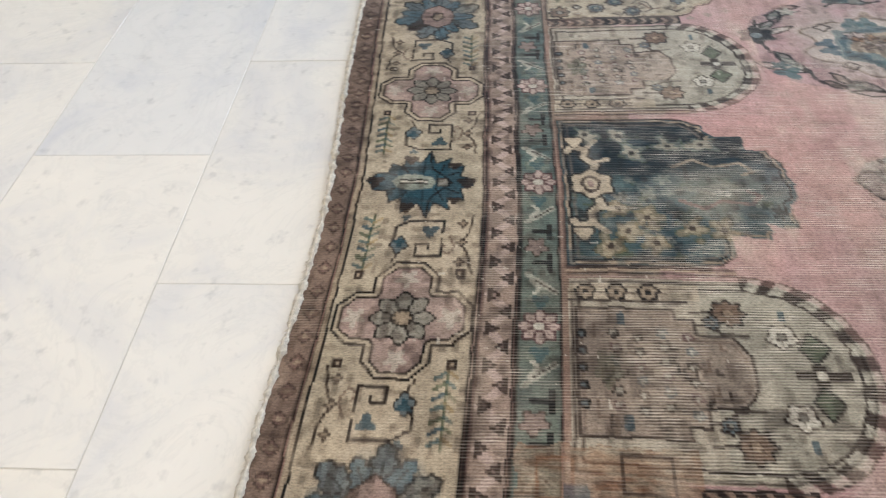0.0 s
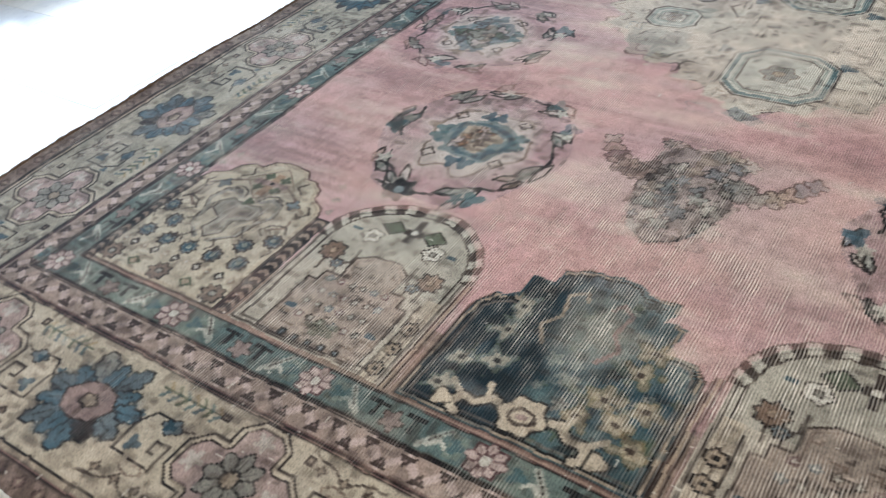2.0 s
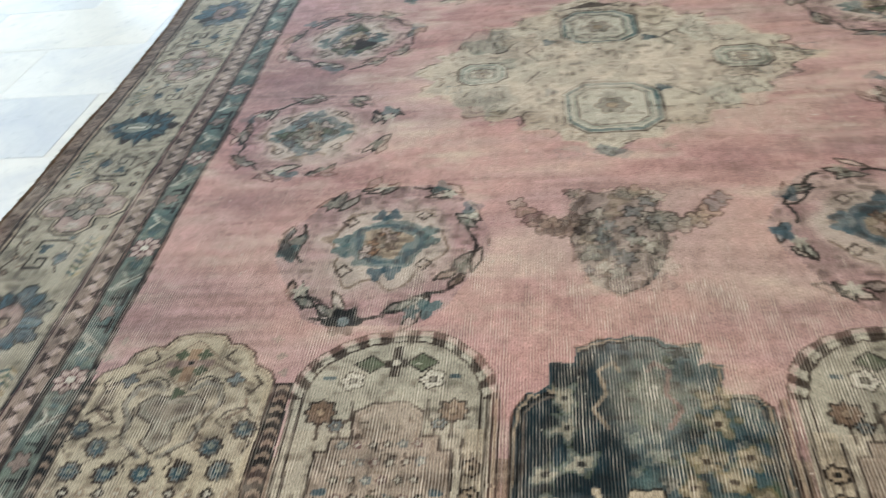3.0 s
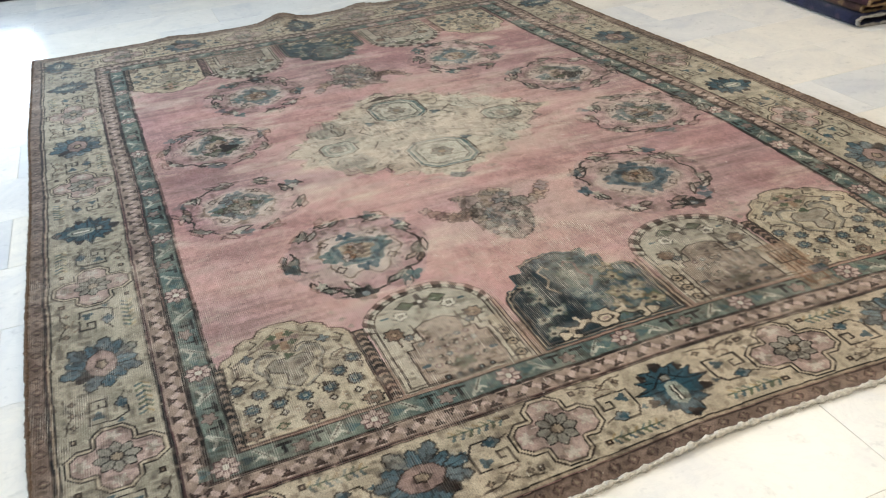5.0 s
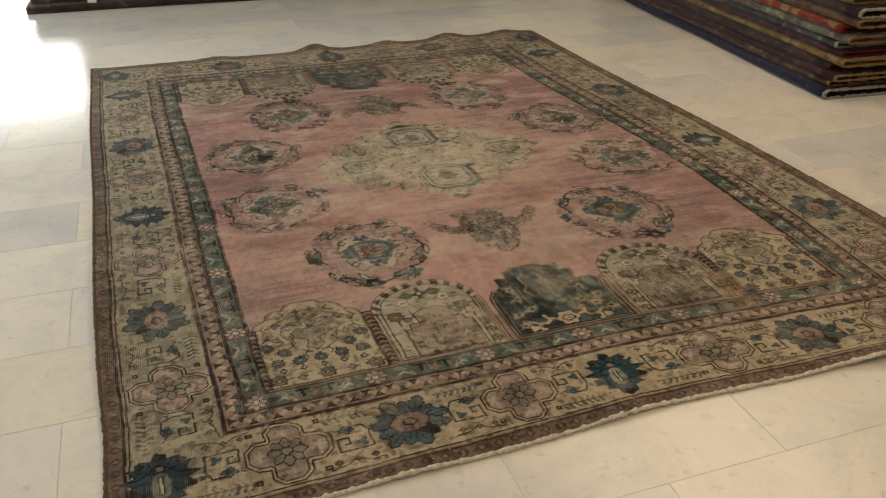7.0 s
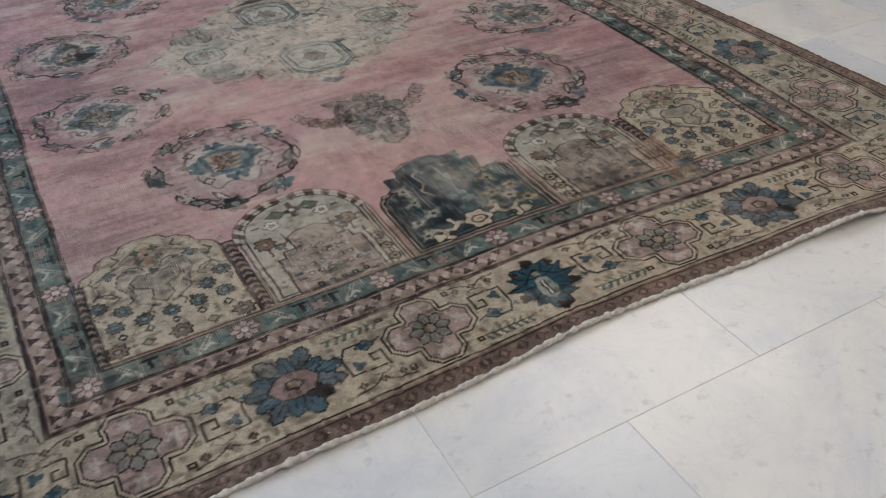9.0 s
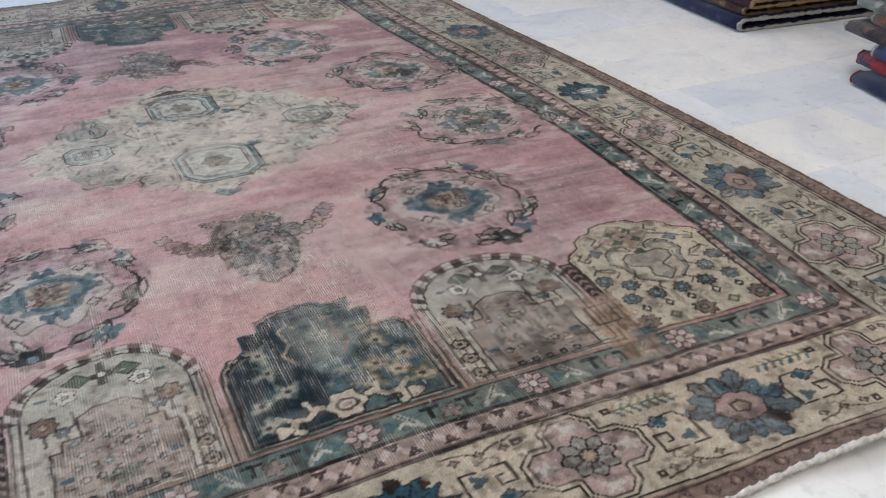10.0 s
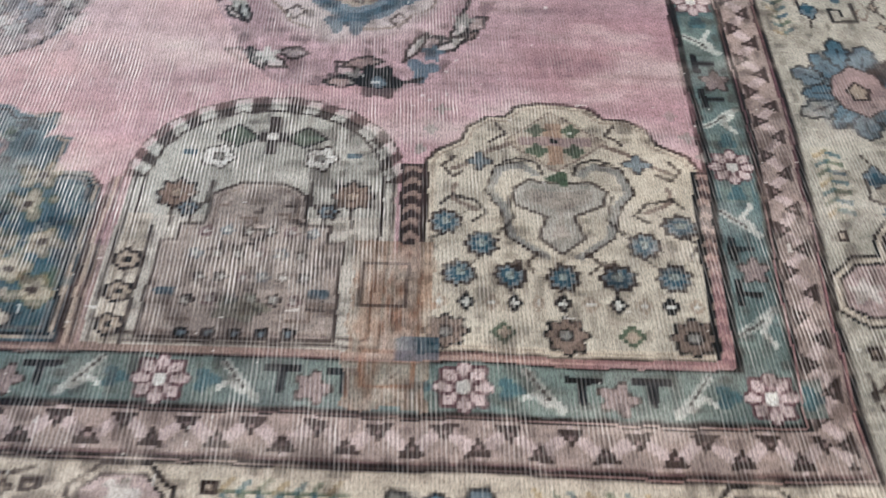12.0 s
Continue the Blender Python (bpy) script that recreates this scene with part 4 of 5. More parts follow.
for u, v in ((-0.755, 1.845), (0.865, 1.850)):
    s = Stamp(u, v, 0.1, 0.1)
    s.fill(s.bloom(0.01, -0.01, 0.036, 3, 0.3), "brown", 0.9)


# ---- the central medallion and its pendants ----
MED = (0.012, 1.590)
s = Stamp(*MED, 0.68, 0.60)
quarter = [(0.600, 0.0), (0.555, 0.030), (0.500, 0.070), (0.520, 0.120), (0.440, 0.150), (0.420, 0.215), (0.340, 0.225), (0.330, 0.300), (0.250, 0.305), (0.235, 0.370), (0.150, 0.375), (0.120, 0.430), (0.060, 0.440), (0.030, 0.500), (0.0, 0.520)]
upper = quarter + [(-x, y) for x, y in quarter[-2::-1]]
outline = upper + [(x, -y) for x, y in upper[-2:0:-1]]
sd = s.poly(outline)
edge_fray = cloudy(s.p, s.q, 14, 110) * 0.045
s.fill(sd + edge_fray, "cream", 0.75).fill(sd + edge_fray, "pale", 0.35)
tone = np.clip(0.5 + 1.5 * cloudy(s.p, s.q * 1.6, 6, 112), 0, 1)[..., None]
m = (sd + edge_fray) < -0.004
s.s[m] = (s.s * (1 - 0.85 * tone) + INK["cream"] * 0.35 * tone + INK["bone"] * 0.50 * tone)[m]
s.line(np.where(vnoise(s.p, s.q, 22, 114) > 0.10, sd + edge_fray, 1), 0.006, "umber", 0.7)
s.line(np.where(vnoise(s.p, s.q, 26, 115) > 0.05, sd + 0.024 + edge_fray, 1), 0.005, "taupe", 0.7)
rng = random.Random(12)
for sx in (-1, 1):
    for sy in (-1, 1):
        lobe = s.bloom(0.335 * sx, 0.200 * sy, 0.088, 6, 0.10, 0.3)
        s.fill(lobe, "grey" if sx < 0 else "pale", 0.8).line(np.where(vnoise(s.p, s.q, 24, 116) > 0, lobe, 1), 0.006, "umber", 0.7).line(np.where(vnoise(s.p, s.q, 28, 117) > 0, lobe + 0.028, 1), 0.005, "umber", 0.6)
        lobe = s.bloom(0.170 * sx, 0.335 * sy, 0.070, 5, 0.15, 0.8)
        s.fill(lobe, "taupe" if sy < 0 else "cream", 0.4).line(np.where(vnoise(s.p, s.q, 24, 121) > 0, lobe, 1), 0.005, "umber", 0.55)
        s.fill(s.bloom(0.150 * sx, 0.165 * sy, 0.020, 3, 0.3), "teal", 0.85)
        s.path([(0.18 * sx, 0.03 * sy), (0.22 * sx, 0.10 * sy), (0.18 * sx, 0.16 * sy), (0.24 * sx, 0.22 * sy)], 0.006, "umber", 0.6)
for i in range(44):
    x, y = rng.uniform(-0.50, 0.50), rng.uniform(-0.42, 0.42)
    if abs(x) / 0.60 + abs(y) / 0.55 > 1.0:
        continue
    for k in (0, 0.013):
        s.path([(x + k, y), (x + k + rng.uniform(-0.008, 0.008), y + rng.uniform(0.030, 0.055))], 0.0045, rng.choice(("umber", "ink", "taupe")), 0.7)
for i in range(150):
    x, y = rng.uniform(-0.58, 0.58), rng.uniform(-0.52, 0.52)
    if abs(x) / 0.66 + abs(y) / 0.62 > 1.0:
        continue
    d = s.bloom(x, y, rng.uniform(0.012, 0.034), rng.choice((3, 4, 5)), 0.3, rng.uniform(0, 6), rng.uniform(0.6, 1.3))
    if rng.random() < 0.55:
        s.line(d, 0.0045, rng.choice(("taupe", "grey", "umber", "slate", "taupe")), rng.uniform(0.2, 0.55))
    else:
        s.fill(d, rng.choice(("grey", "blush", "taupe", "sand", "mint")), rng.uniform(0.25, 0.55))


def octagon(s, x, y, a, b):
    c = min(a, b) * 0.45
    d = s.poly([(x + a, y - b + c), (x + a, y + b - c), (x + a - c, y + b), (x - a + c, y + b), (x - a, y + b - c), (x - a, y - b + c), (x - a + c, y - b), (x + a - c, y - b)])
    s.fill(d, "pale", 0.9).line(d, 0.005, "umber", 0.8).line(d + 0.013, 0.010, "sea" if a > 0.1 else "mint", 0.85).line(d + 0.032, 0.007, "mint", 0.9).line(d + 0.040, 0.004, "umber", 0.7)
    s.flower(x, y, min(a, b) * 0.32, "grey", "sand", 6, "taupe")


octagon(s, 0.012, -0.262, 0.130, 0.140)
octagon(s, 0.012, 0.262, 0.118, 0.122)
octagon(s, -0.350, -0.022, 0.074, 0.068)
octagon(s, 0.385, 0.005, 0.078, 0.068)
s.flower(0, 0.01, 0.080, "grey", "pale", 8, "taupe")
d = s.poly([(-0.10, 0.40), (0.0, 0.455), (0.11, 0.40), (0.06, 0.412), (-0.05, 0.410)])
s.fill(d, "umber", 0.85)
d = s.poly([(-0.03, -0.455), (0.05, -0.50), (0.03, -0.53), (-0.05, -0.50)])
s.fill(d, "slate", 0.7)
s.claim(sd, "medallion", "worn pale beige lobed medallion with four octagons")


def pendant(s):
    rng = random.Random(5)
    body = s.poly(mirrored([(0.0, -0.19), (0.055, -0.165), (0.085, -0.105), (0.105, -0.04), (0.090, 0.03), (0.105, 0.085), (0.060, 0.125), (0.0, 0.135)]))
    ragged = body + 0.030 * cloudy(s.p, s.q, 16, 118)
    s.fill(ragged, "grey", 0.55).line(np.where(vnoise(s.p, s.q, 26, 119) > -0.2, ragged, 1), 0.006, "umber", 0.7)
    for x in (-1, 1):
        for i in range(9):
            t = i / 8
            ax, ay = x * (0.08 + 0.145 * t), 0.02 - 0.05 * math.sin(t * 3.0) + 0.085 * t
            d = s.bloom(ax, ay, 0.030 - 0.010 * t, rng.choice((3, 4, 5)), 0.3, rng.uniform(0, 6))
            s.fill(d, rng.choice(("taupe", "grey", "umber") if x < 0 else ("grey", "slate", "sand")), 0.6).line(d, 0.004, "umber", 0.7)
    s.path([(-0.11, 0.14), (-0.075, 0.10), (-0.10, 0.05), (-0.12, 0.0), (-0.17, -0.01)], 0.016, "umber", 0.55)
    for i in range(46):
        x, y = rng.uniform(-0.10, 0.10), rng.uniform(-0.17, 0.13)
        d = s.bloom(x, y, rng.uniform(0.010, 0.024), rng.choice((3, 4, 5, 6)), 0.3, rng.uniform(0, 6))
        s.fill(d, rng.choice(("mint", "sand", "pale", "blush", "slate", "grey")), 0.55).line(d, 0.0035, rng.choice(("umber", "taupe", "ink")), 0.6)
    s.claim(body, "pendant", "grey-beige leafy pendant between medallion and end panel")


pendant(Stamp(0.0, 0.790, 0.25, 0.22, 0))
pendant(Stamp(0.01, 2.345, 0.25, 0.22, 2))

# ---- repairs, stains and wear ----
s = Stamp(0.636, 0.105, 0.07, 0.16)
d = s.box(-0.055, 0.050, -0.135, 0.125) + 0.006 * vnoise(s.p, s.q, 60, 130)
weave = np.clip(0.5 + 0.8 * vnoise(s.p * 3, s.q, 50, 131), 0, 1)[..., None]
m = d < 0
s.s[m] = (s.s * 0.35 + 0.65 * (INK["rust"] * weave + INK["sand"] * (1 - weave)))[m]
s.line(s.box(-0.030, 0.030, -0.10, -0.05), 0.006, "rust", 0.7).fill(s.box(0.008, 0.060, -0.062, -0.028), "teal", 0.75).line(s.box(-0.04, 0.02, 0.02, 0.09), 0.005, "umber", 0.6)
s = Stamp(0.44, 0.15, 0.2, 0.2)
stain = np.clip(0.9 - np.hypot(s.p / 0.17, (s.q + 0.04) / 0.13) + 0.4 * cloudy(s.p, s.q, 14, 133), 0, 1)[..., None]
s.s[:] = s.s * (1 - 0.45 * stain) + INK["umber"] * 0.45 * stain
# a redder crease runs in front of the blue and pale panels
crease = np.exp(-((PV - 0.575 + 0.10 * (PU - 0.35) + 0.012 * vnoise(PU, PV, 6, 136)) / 0.022) ** 2) * np.clip(1.2 - np.abs(PU - 0.38) / 0.25, 0, 1)
only = (PART == 0)
only = np.pad(only, ((0, 1), (0, 1)), mode="edge")
crease = (crease * only)[..., None]
DYE[:] = DYE * (1 - 0.6 * crease) + INK["rose"] * 0.6 * crease * 0.9
# bare warps: strongest round the near end of the field and the medallion
WEAR[:] = np.clip(0.22 + 0.55 * cloudy(PU, PV * 0.8, 2.2, 140), 0, 1)
for u, v, a, b, k in ((0.05, 0.52, 0.46, 0.26, 0.95), (0.42, 0.25, 0.20, 0.25, 0.75), (-0.42, 0.22, 0.20, 0.25, 0.6), (0.0, 1.55, 0.60, 0.50, 0.30), (0.05, 0.30, 0.16, 0.20, 0.8), (0.4, -0.05, 0.5, 0.06, 0.5)):
    WEAR += k * np.exp(-((PU - u) / a) ** 2 - ((PV - v) / b) ** 2)
WEAR[:] = np.clip(WEAR * (0.55 + 0.75 * np.clip(0.5 + cloudy(PU * 1.0, PV * 2.2, 5, 144), 0, 1)), 0, 1)
bare = np.clip(cloudy(PU, PV * 2, 3.2, 148) * 1.5 - 0.2, 0, 1) * WEAR * 0.4
# pale worn band before the panels, with its glare put into the dye
worn_glare = np.exp(-((PU - 0.08) / 0.40) ** 2 - ((PV - 0.62) / 0.12) ** 2) * (0.50 + 0.35 * vnoise(PU * 4, PV * 40, 1.0, 149)) * only
DYE[:] = DYE * (1 - np.maximum(bare, worn_glare)[..., None]) + INK["blush"] * np.maximum(bare, worn_glare)[..., None]
# the ground fades unevenly: peach where it is worn thin, rose where the pile is full
warm = np.clip(0.30 + 1.5 * cloudy(PU, PV * 1.4, 1.7, 210) + 0.5 * np.exp(-((PU - 0.1) / 0.7) ** 2 - ((PV - 0.95) / 0.42) ** 2) + 0.30 * vnoise(PU, PV * 6, 5, 212), 0, 1) * 0.42
keep = 1 - 0.9 * np.exp(-(PU / 0.24) ** 4 - ((PV - 0.80) / 0.16) ** 4) - 0.9 * np.exp(-(PU / 0.24) ** 4 - ((PV - 2.34) / 0.16) ** 4)
warm = (warm * only * keep)[..., None]
DYE[:] = DYE * (1 - warm) + INK["salmon"] * 1.12 * warm
full = np.clip(1.5 * cloudy(PU, PV * 1.5, 2.6, 216) - 0.25 + 0.35 * np.clip((PU - 0.55) / 0.4, 0, 1), 0, 0.38)
full = (full * only * keep)[..., None]
DYE[:] = DYE * (1 - full) + INK["rose"] * 0.92 * full
# rubbed pale patches; over the medallion its sheen is put into the dye too
rubbed = np.exp(-((PU - 0.02) / 0.50) ** 4 - ((PV - 1.55) / 0.36) ** 4) * np.clip(0.45 + 1.6 * cloudy(PU, PV * 2, 4.5, 220), 0, 0.70)
for du, dv in ((0.012, 0.262), (0.012, -0.262), (-0.350, -0.022), (0.385, 0.005)):
    rubbed = rubbed * (1 - 0.75 * np.exp(-((PU - MED[0] - du) / 0.13) ** 4 - ((PV - MED[1] - dv) / 0.14) ** 4))
rubbed = (np.maximum(rubbed, 0.55 * (0.45 + 0.55 * only) * keep * np.clip(1.5 * cloudy(PU, PV * 3, 6, 224) - 0.12, 0, 1)))[..., None]
DYE[:] = DYE * (1 - rubbed) + (INK["cream"] * 0.5 + INK["blush"] * 0.3 + INK["bone"] * 0.3) * 1.14 * rubbed
# uneven fading over the whole carpet and flecks of lint
busy = np.clip(np.abs(vnoise(PU, PV, 48, 190)) * 2.2 - 0.9 + 0.5 * vnoise(PU, PV, 7, 191), 0, 1) * (0.42 - 0.32 * only)
DYE[:] = DYE * (1 - busy[..., None]) + INK["umber"] * busy[..., None]
bleed = np.clip(0.5 + 1.4 * cloudy(PU * 1.0, PV, 26, 195), 0, 1)
DYE *= (1 - (0.24 - 0.12 * only) * bleed)[..., None]
dull = (0.28 * np.clip((PV - 2.3) / 0.8, 0, 1) * (0.75 + 0.5 * vnoise(PU, PV, 5, 197)))[..., None]
DYE[:] = DYE * (1 - dull * (1 - 0.6 * only[..., None])) + (INK["taupe"] * 0.5 + INK["grey"] * 0.4) * dull * (1 - 0.6 * only[..., None])
fade = 1 + 0.20 * cloudy(PU, PV, 1.2, 150) + 0.07 * vnoise(PU * 3, PV, 70, 154) + 0.05 * vnoise(PU, PV, 150, 155)
DYE *= fade[..., None]
lint = (vnoise(UU, VV, 75, 158) > 0.93) & (vnoise(UU, VV, 5, 159) > 0.15)
DYE[lint] = DYE[lint] * 0.5 + 0.5 * INK["bone"]
# pile that kept its length looks deeper, rubbed pile paler
depth = DYE @ np.array((0.30, 0.60, 0.10))
DYE *= np.clip((np.maximum(depth, 0.004) / 0.20) ** 0.55, 0.20, 1.16)[..., None]
DYE = np.clip(DYE, 0.004, 0.9)


# ---- the carpet in the room ----
U_AT = (-1.53, -1.20, -1.05, -0.50, 0.0, 0.40, 0.80, 1.05, 1.20, 1.333, 1.53)
NEAR_X = (0.080, 0.068, 0.052, 0.060, 0.028, 0.038, 0.044, 0.054, 0.040, 0.066, 0.100)
MID_X = (0.048, 0.040, 0.038, 0.048, 0.043, 0.060, 0.080, 0.136, 0.138, 0.128, 0.126)
FAR_X = (0.022, 0.018, 0.014, 0.022, 0.012, 0.035, 0.050, 0.045, 0.070, 0.095, 0.082)
V_AT = (-0.435, -0.238, 0.0, 0.15, 0.56, 0.80, 1.30, 1.87, 2.36, 2.70, 3.37, 3.57)
WEST_Y = (0.012, 0.020, 0.008, 0.000, 0.000, 0.030, 0.035, 0.055, 0.100, 0.140, 0.165, 0.175)
MID_Y = (0.042, 0.026, 0.010, 0.000, -0.004, 0.048, 0.052, 0.042, 0.075, 0.142, 0.145, 0.155)
EAST_Y = (-0.016, -0.030, -0.046, -0.044, -0.048, -0.020, -0.006, 0.058, 0.110, 0.155, 0.175, 0.180)


def lay(u, v):
    """From the carpet's own plan to the floor: a hand-made carpet pulls out of square and waves at its edges."""
    near_x, mid_x, far_x = (np.interp(u, U_AT, row) for row in (NEAR_X, MID_X, FAR_X))
    up, over = np.clip(v / 1.2, 0, 1), np.clip((v - 1.2) / 1.6, 0, 1)
    up, over = up * (2 - up), over * over * (3 - 2 * over)
    x = u + near_x + (mid_x - near_x) * up + (far_x - mid_x) * over
    west, mid, east = (np.interp(v, V_AT, row) for row in (WEST_Y, MID_Y, EAST_Y))
    out = np.clip(np.abs(u) / 1.1, 0, 1) ** 1.2
    y = v + mid + np.where(u < 0, west - mid, east - mid) * out
    near = np.clip(1 - (v - V0) / 0.16, 0, 1) ** 2
    y = y + near * (0.006 * np.sin(u * 5.2 + 0.6) + 0.012 * np.exp(-((u - 0.68) / 0.12) ** 2))
    far = np.clip(1 - (V1 - v) / 0.30, 0, 1) ** 2
    z = near * (0.030 * np.exp(-((u - 0.84) / 0.11) ** 2) + 0.007 * np.clip(np.sin(u * 9 + 2.0), 0, 1))
    z = z + far * (0.045 * np.exp(-((u + 0.07) / 0.10) ** 2) + 0.022 * np.exp(-((u - 0.42) / 0.09) ** 2) + 0.035 * np.exp(-((u - 0.88) / 0.12) ** 2) + 0.020 * np.exp(-((u - 1.30) / 0.10) ** 2) + 0.014 * np.exp(-((u + 0.75) / 0.10) ** 2))
    left = np.clip(1 - (u + HALF) / 0.2, 0, 1) ** 2
    z = z + left * (0.010 * np.clip(np.sin(v * 6.0), 0, 1) + 0.016 * np.exp(-((v - 0.75) / 0.35) ** 2))
    z = z + 0.003 * vnoise(u, v, 2.5, 170) * np.clip((np.minimum(HALF - np.abs(u), np.minimum(v - V0, V1 - v))) / 0.1, 0, 1)
    return x, y, z


XX, YY, ZZ = lay(UU, VV)
POS = np.stack([XX, YY, ZZ], -1).reshape(-1, 3)
COLS = np.concatenate([DYE.reshape(-1, 3), np.ones((NU * NV, 1))], 1)
WEARF = WEAR.reshape(-1)


def grid_part(name, cells, parent, label):
    j, i = np.nonzero(cells)
    a = j * NU + i
    quads = np.stack([a, a + 1, a + NU + 1, a + NU], 1)
    used, inv = np.unique(quads, return_inverse=True)
    me = bpy.data.meshes.new(name)
    me.vertices.add(len(used))
    me.vertices.foreach_set("co", POS[used].astype(np.float32).ravel())
    nf = len(quads)
    me.loops.add(nf * 4)
    me.loops.foreach_set("vertex_index", inv.astype(np.int32).ravel())
    me.polygons.add(nf)
    me.polygons.foreach_set("loop_start", np.arange(0, nf * 4, 4, dtype=np.int32))
    me.update(calc_edges=True)
    at = me.attributes.new("dye", "FLOAT_COLOR", "POINT")
    at.data.foreach_set("color", COLS[used].astype(np.float32).ravel())
    at = me.attributes.new("wear", "FLOAT", "POINT")
    at.data.foreach_set("value", WEARF[used].astype(np.float32))
    me.polygons.foreach_set("use_smooth", np.ones(nf, dtype=bool))
    me.materials.append(PILE)
    ob = new(name, me)
    ob.parent = parent
    return tagged(ob, label)


carpet = tagged(new("carpet"), "large worn hand-knotted carpet with pink field and floral border on marble", "carpet")
carpet.matrix_world = pose(0, 0, 0, 0, 0, 2.8)
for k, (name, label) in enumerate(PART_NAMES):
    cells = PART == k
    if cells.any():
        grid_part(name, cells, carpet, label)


def edge_line(u, v, drop):
    x, y, z = lay(np.array(u), np.array(v))
    return [(float(a), float(b), float(c) - drop) for a, b, c in zip(x, y, z)]


n = 420
side = [V0 + (V1 - V0) * k / n for k in range(n + 1)]
span = [-HALF + 2 * HALF * k / n for k in range(n + 1)]
part("end_cord", tube_bm(edge_line(span, [V0 - 0.004] * (n + 1), 0.003), 0.0058, 8, 1.1, 0.5), CORD, carpet, "frayed white cotton end cord", True)
rng = random.Random(31)
bm = bmesh.new()
for k in range(1100):
    u = rng.uniform(-HALF, HALF)
    (x, y, z), = edge_line([u], [V0 - 0.006], 0.004)
    a, ln, w = rng.uniform(-0.9, 0.9), rng.uniform(0.005, 0.014), 0.0009
    tip = Vector((x + ln * math.sin(a), y - ln * math.cos(a), max(FLOOR + 0.001, z - rng.uniform(0.0, 0.006))))
    foot = Vector((x, y, z + rng.uniform(-0.002, 0.004)))
    ring = [bm.verts.new(foot + Vector(o)) for o in ((w, 0, 0), (-w, 0, w), (-w, 0, -w))]
    end = bm.verts.new(tip)
    for i in range(3):
        bm.faces.new((ring[i], ring[(i + 1) % 3], end))
tagged(part("loose_threads", bm, CORD, carpet, "short loose white cotton threads"), kind="stuff")
part("end_binding", tube_bm(edge_line(span, [V1 + 0.002] * (n + 1), 0.004), 0.006, 8, 0.5, 0.5), BROWN_CORD, carpet, "brown overcast end", True)
for k in (-1, 1):
    part("selvedge", tube_bm(edge_line([k * (HALF + 0.001)] * (n + 1), side, 0.004), 0.0062, 8, 0.5, 0.5), BROWN_CORD, carpet, "brown overcast side edge", True)

# ---- folded rugs in stacks ----
def rug_material(k):
    sets = [((30, 34, 58), (70, 60, 78), (40, 44, 72)), ((84, 62, 54), (120, 98, 74), (60, 44, 44)), ((66, 40, 48), (104, 70, 66), (50, 34, 44)),
            ((128, 104, 70), (90, 60, 48), (150, 132, 96)), ((78, 82, 80), (130, 132, 122), (60, 62, 70)), ((112, 112, 100), (150, 146, 128), (84, 78, 74)),
            ((130, 44, 34), (60, 50, 62), (150, 120, 90)), ((104, 82, 62), (140, 70, 52), (74, 62, 58)), ((60, 48, 44), (96, 74, 60), (44, 36, 40)),
            ((36, 46, 92), (60, 70, 110), (24, 30, 60)), ((134, 40, 42), (60, 40, 62), (40, 36, 60)), ((70, 66, 76), (110, 104, 96), (54, 44, 60))]
    g, f, a = sets[k % len(sets)]
    return stacked_rug_material("folded_rug_wool", *[tuple(0.85 * c for c in lin(*k)) for k in (g, f, a)])


RUG_MATS = [rug_material(k) for k in range(12)]
FRINGE = plain_material("frayed_fringe", lin(178, 172, 164), 0.95, 120, 0.5, 1.0, 0.1)
TAN_FRINGE = plain_material("tan_fringe", lin(150, 124, 92), 0.95, 120, 0.5, 1.0, 0.1)
RED_FRINGE = plain_material("dark_red_fringe", lin(110, 44, 44), 0.95, 120, 0.5, 1.0, 0.1)


def fold_profile(width, height, thick, rng):
    """Centre line of the folded cloth seen from its end, from the open side round the rounded fold and back."""
    r = (height - thick) / 2
    sag = rng.uniform(0.0, 0.25) * r
    pts = [(width, thick / 2)]
    for k in range(1, 6):
        pts.append((r + (width - r) * (1 - k / 6), thick / 2))
    bulge = rng.uniform(0.85, 1.5)
    for k in range(13):
        a = -math.pi / 2 - math.pi * k / 12
        pts.append((r * 1.1 + r * bulge * math.cos(a), thick / 2 + r + r * math.sin(a)))
    for k in range(1, 7):
        x = r + (width - r) * k / 6
        pts.append((x, height - thick / 2 - sag * math.sin(math.pi * k / 7)))
    return pts


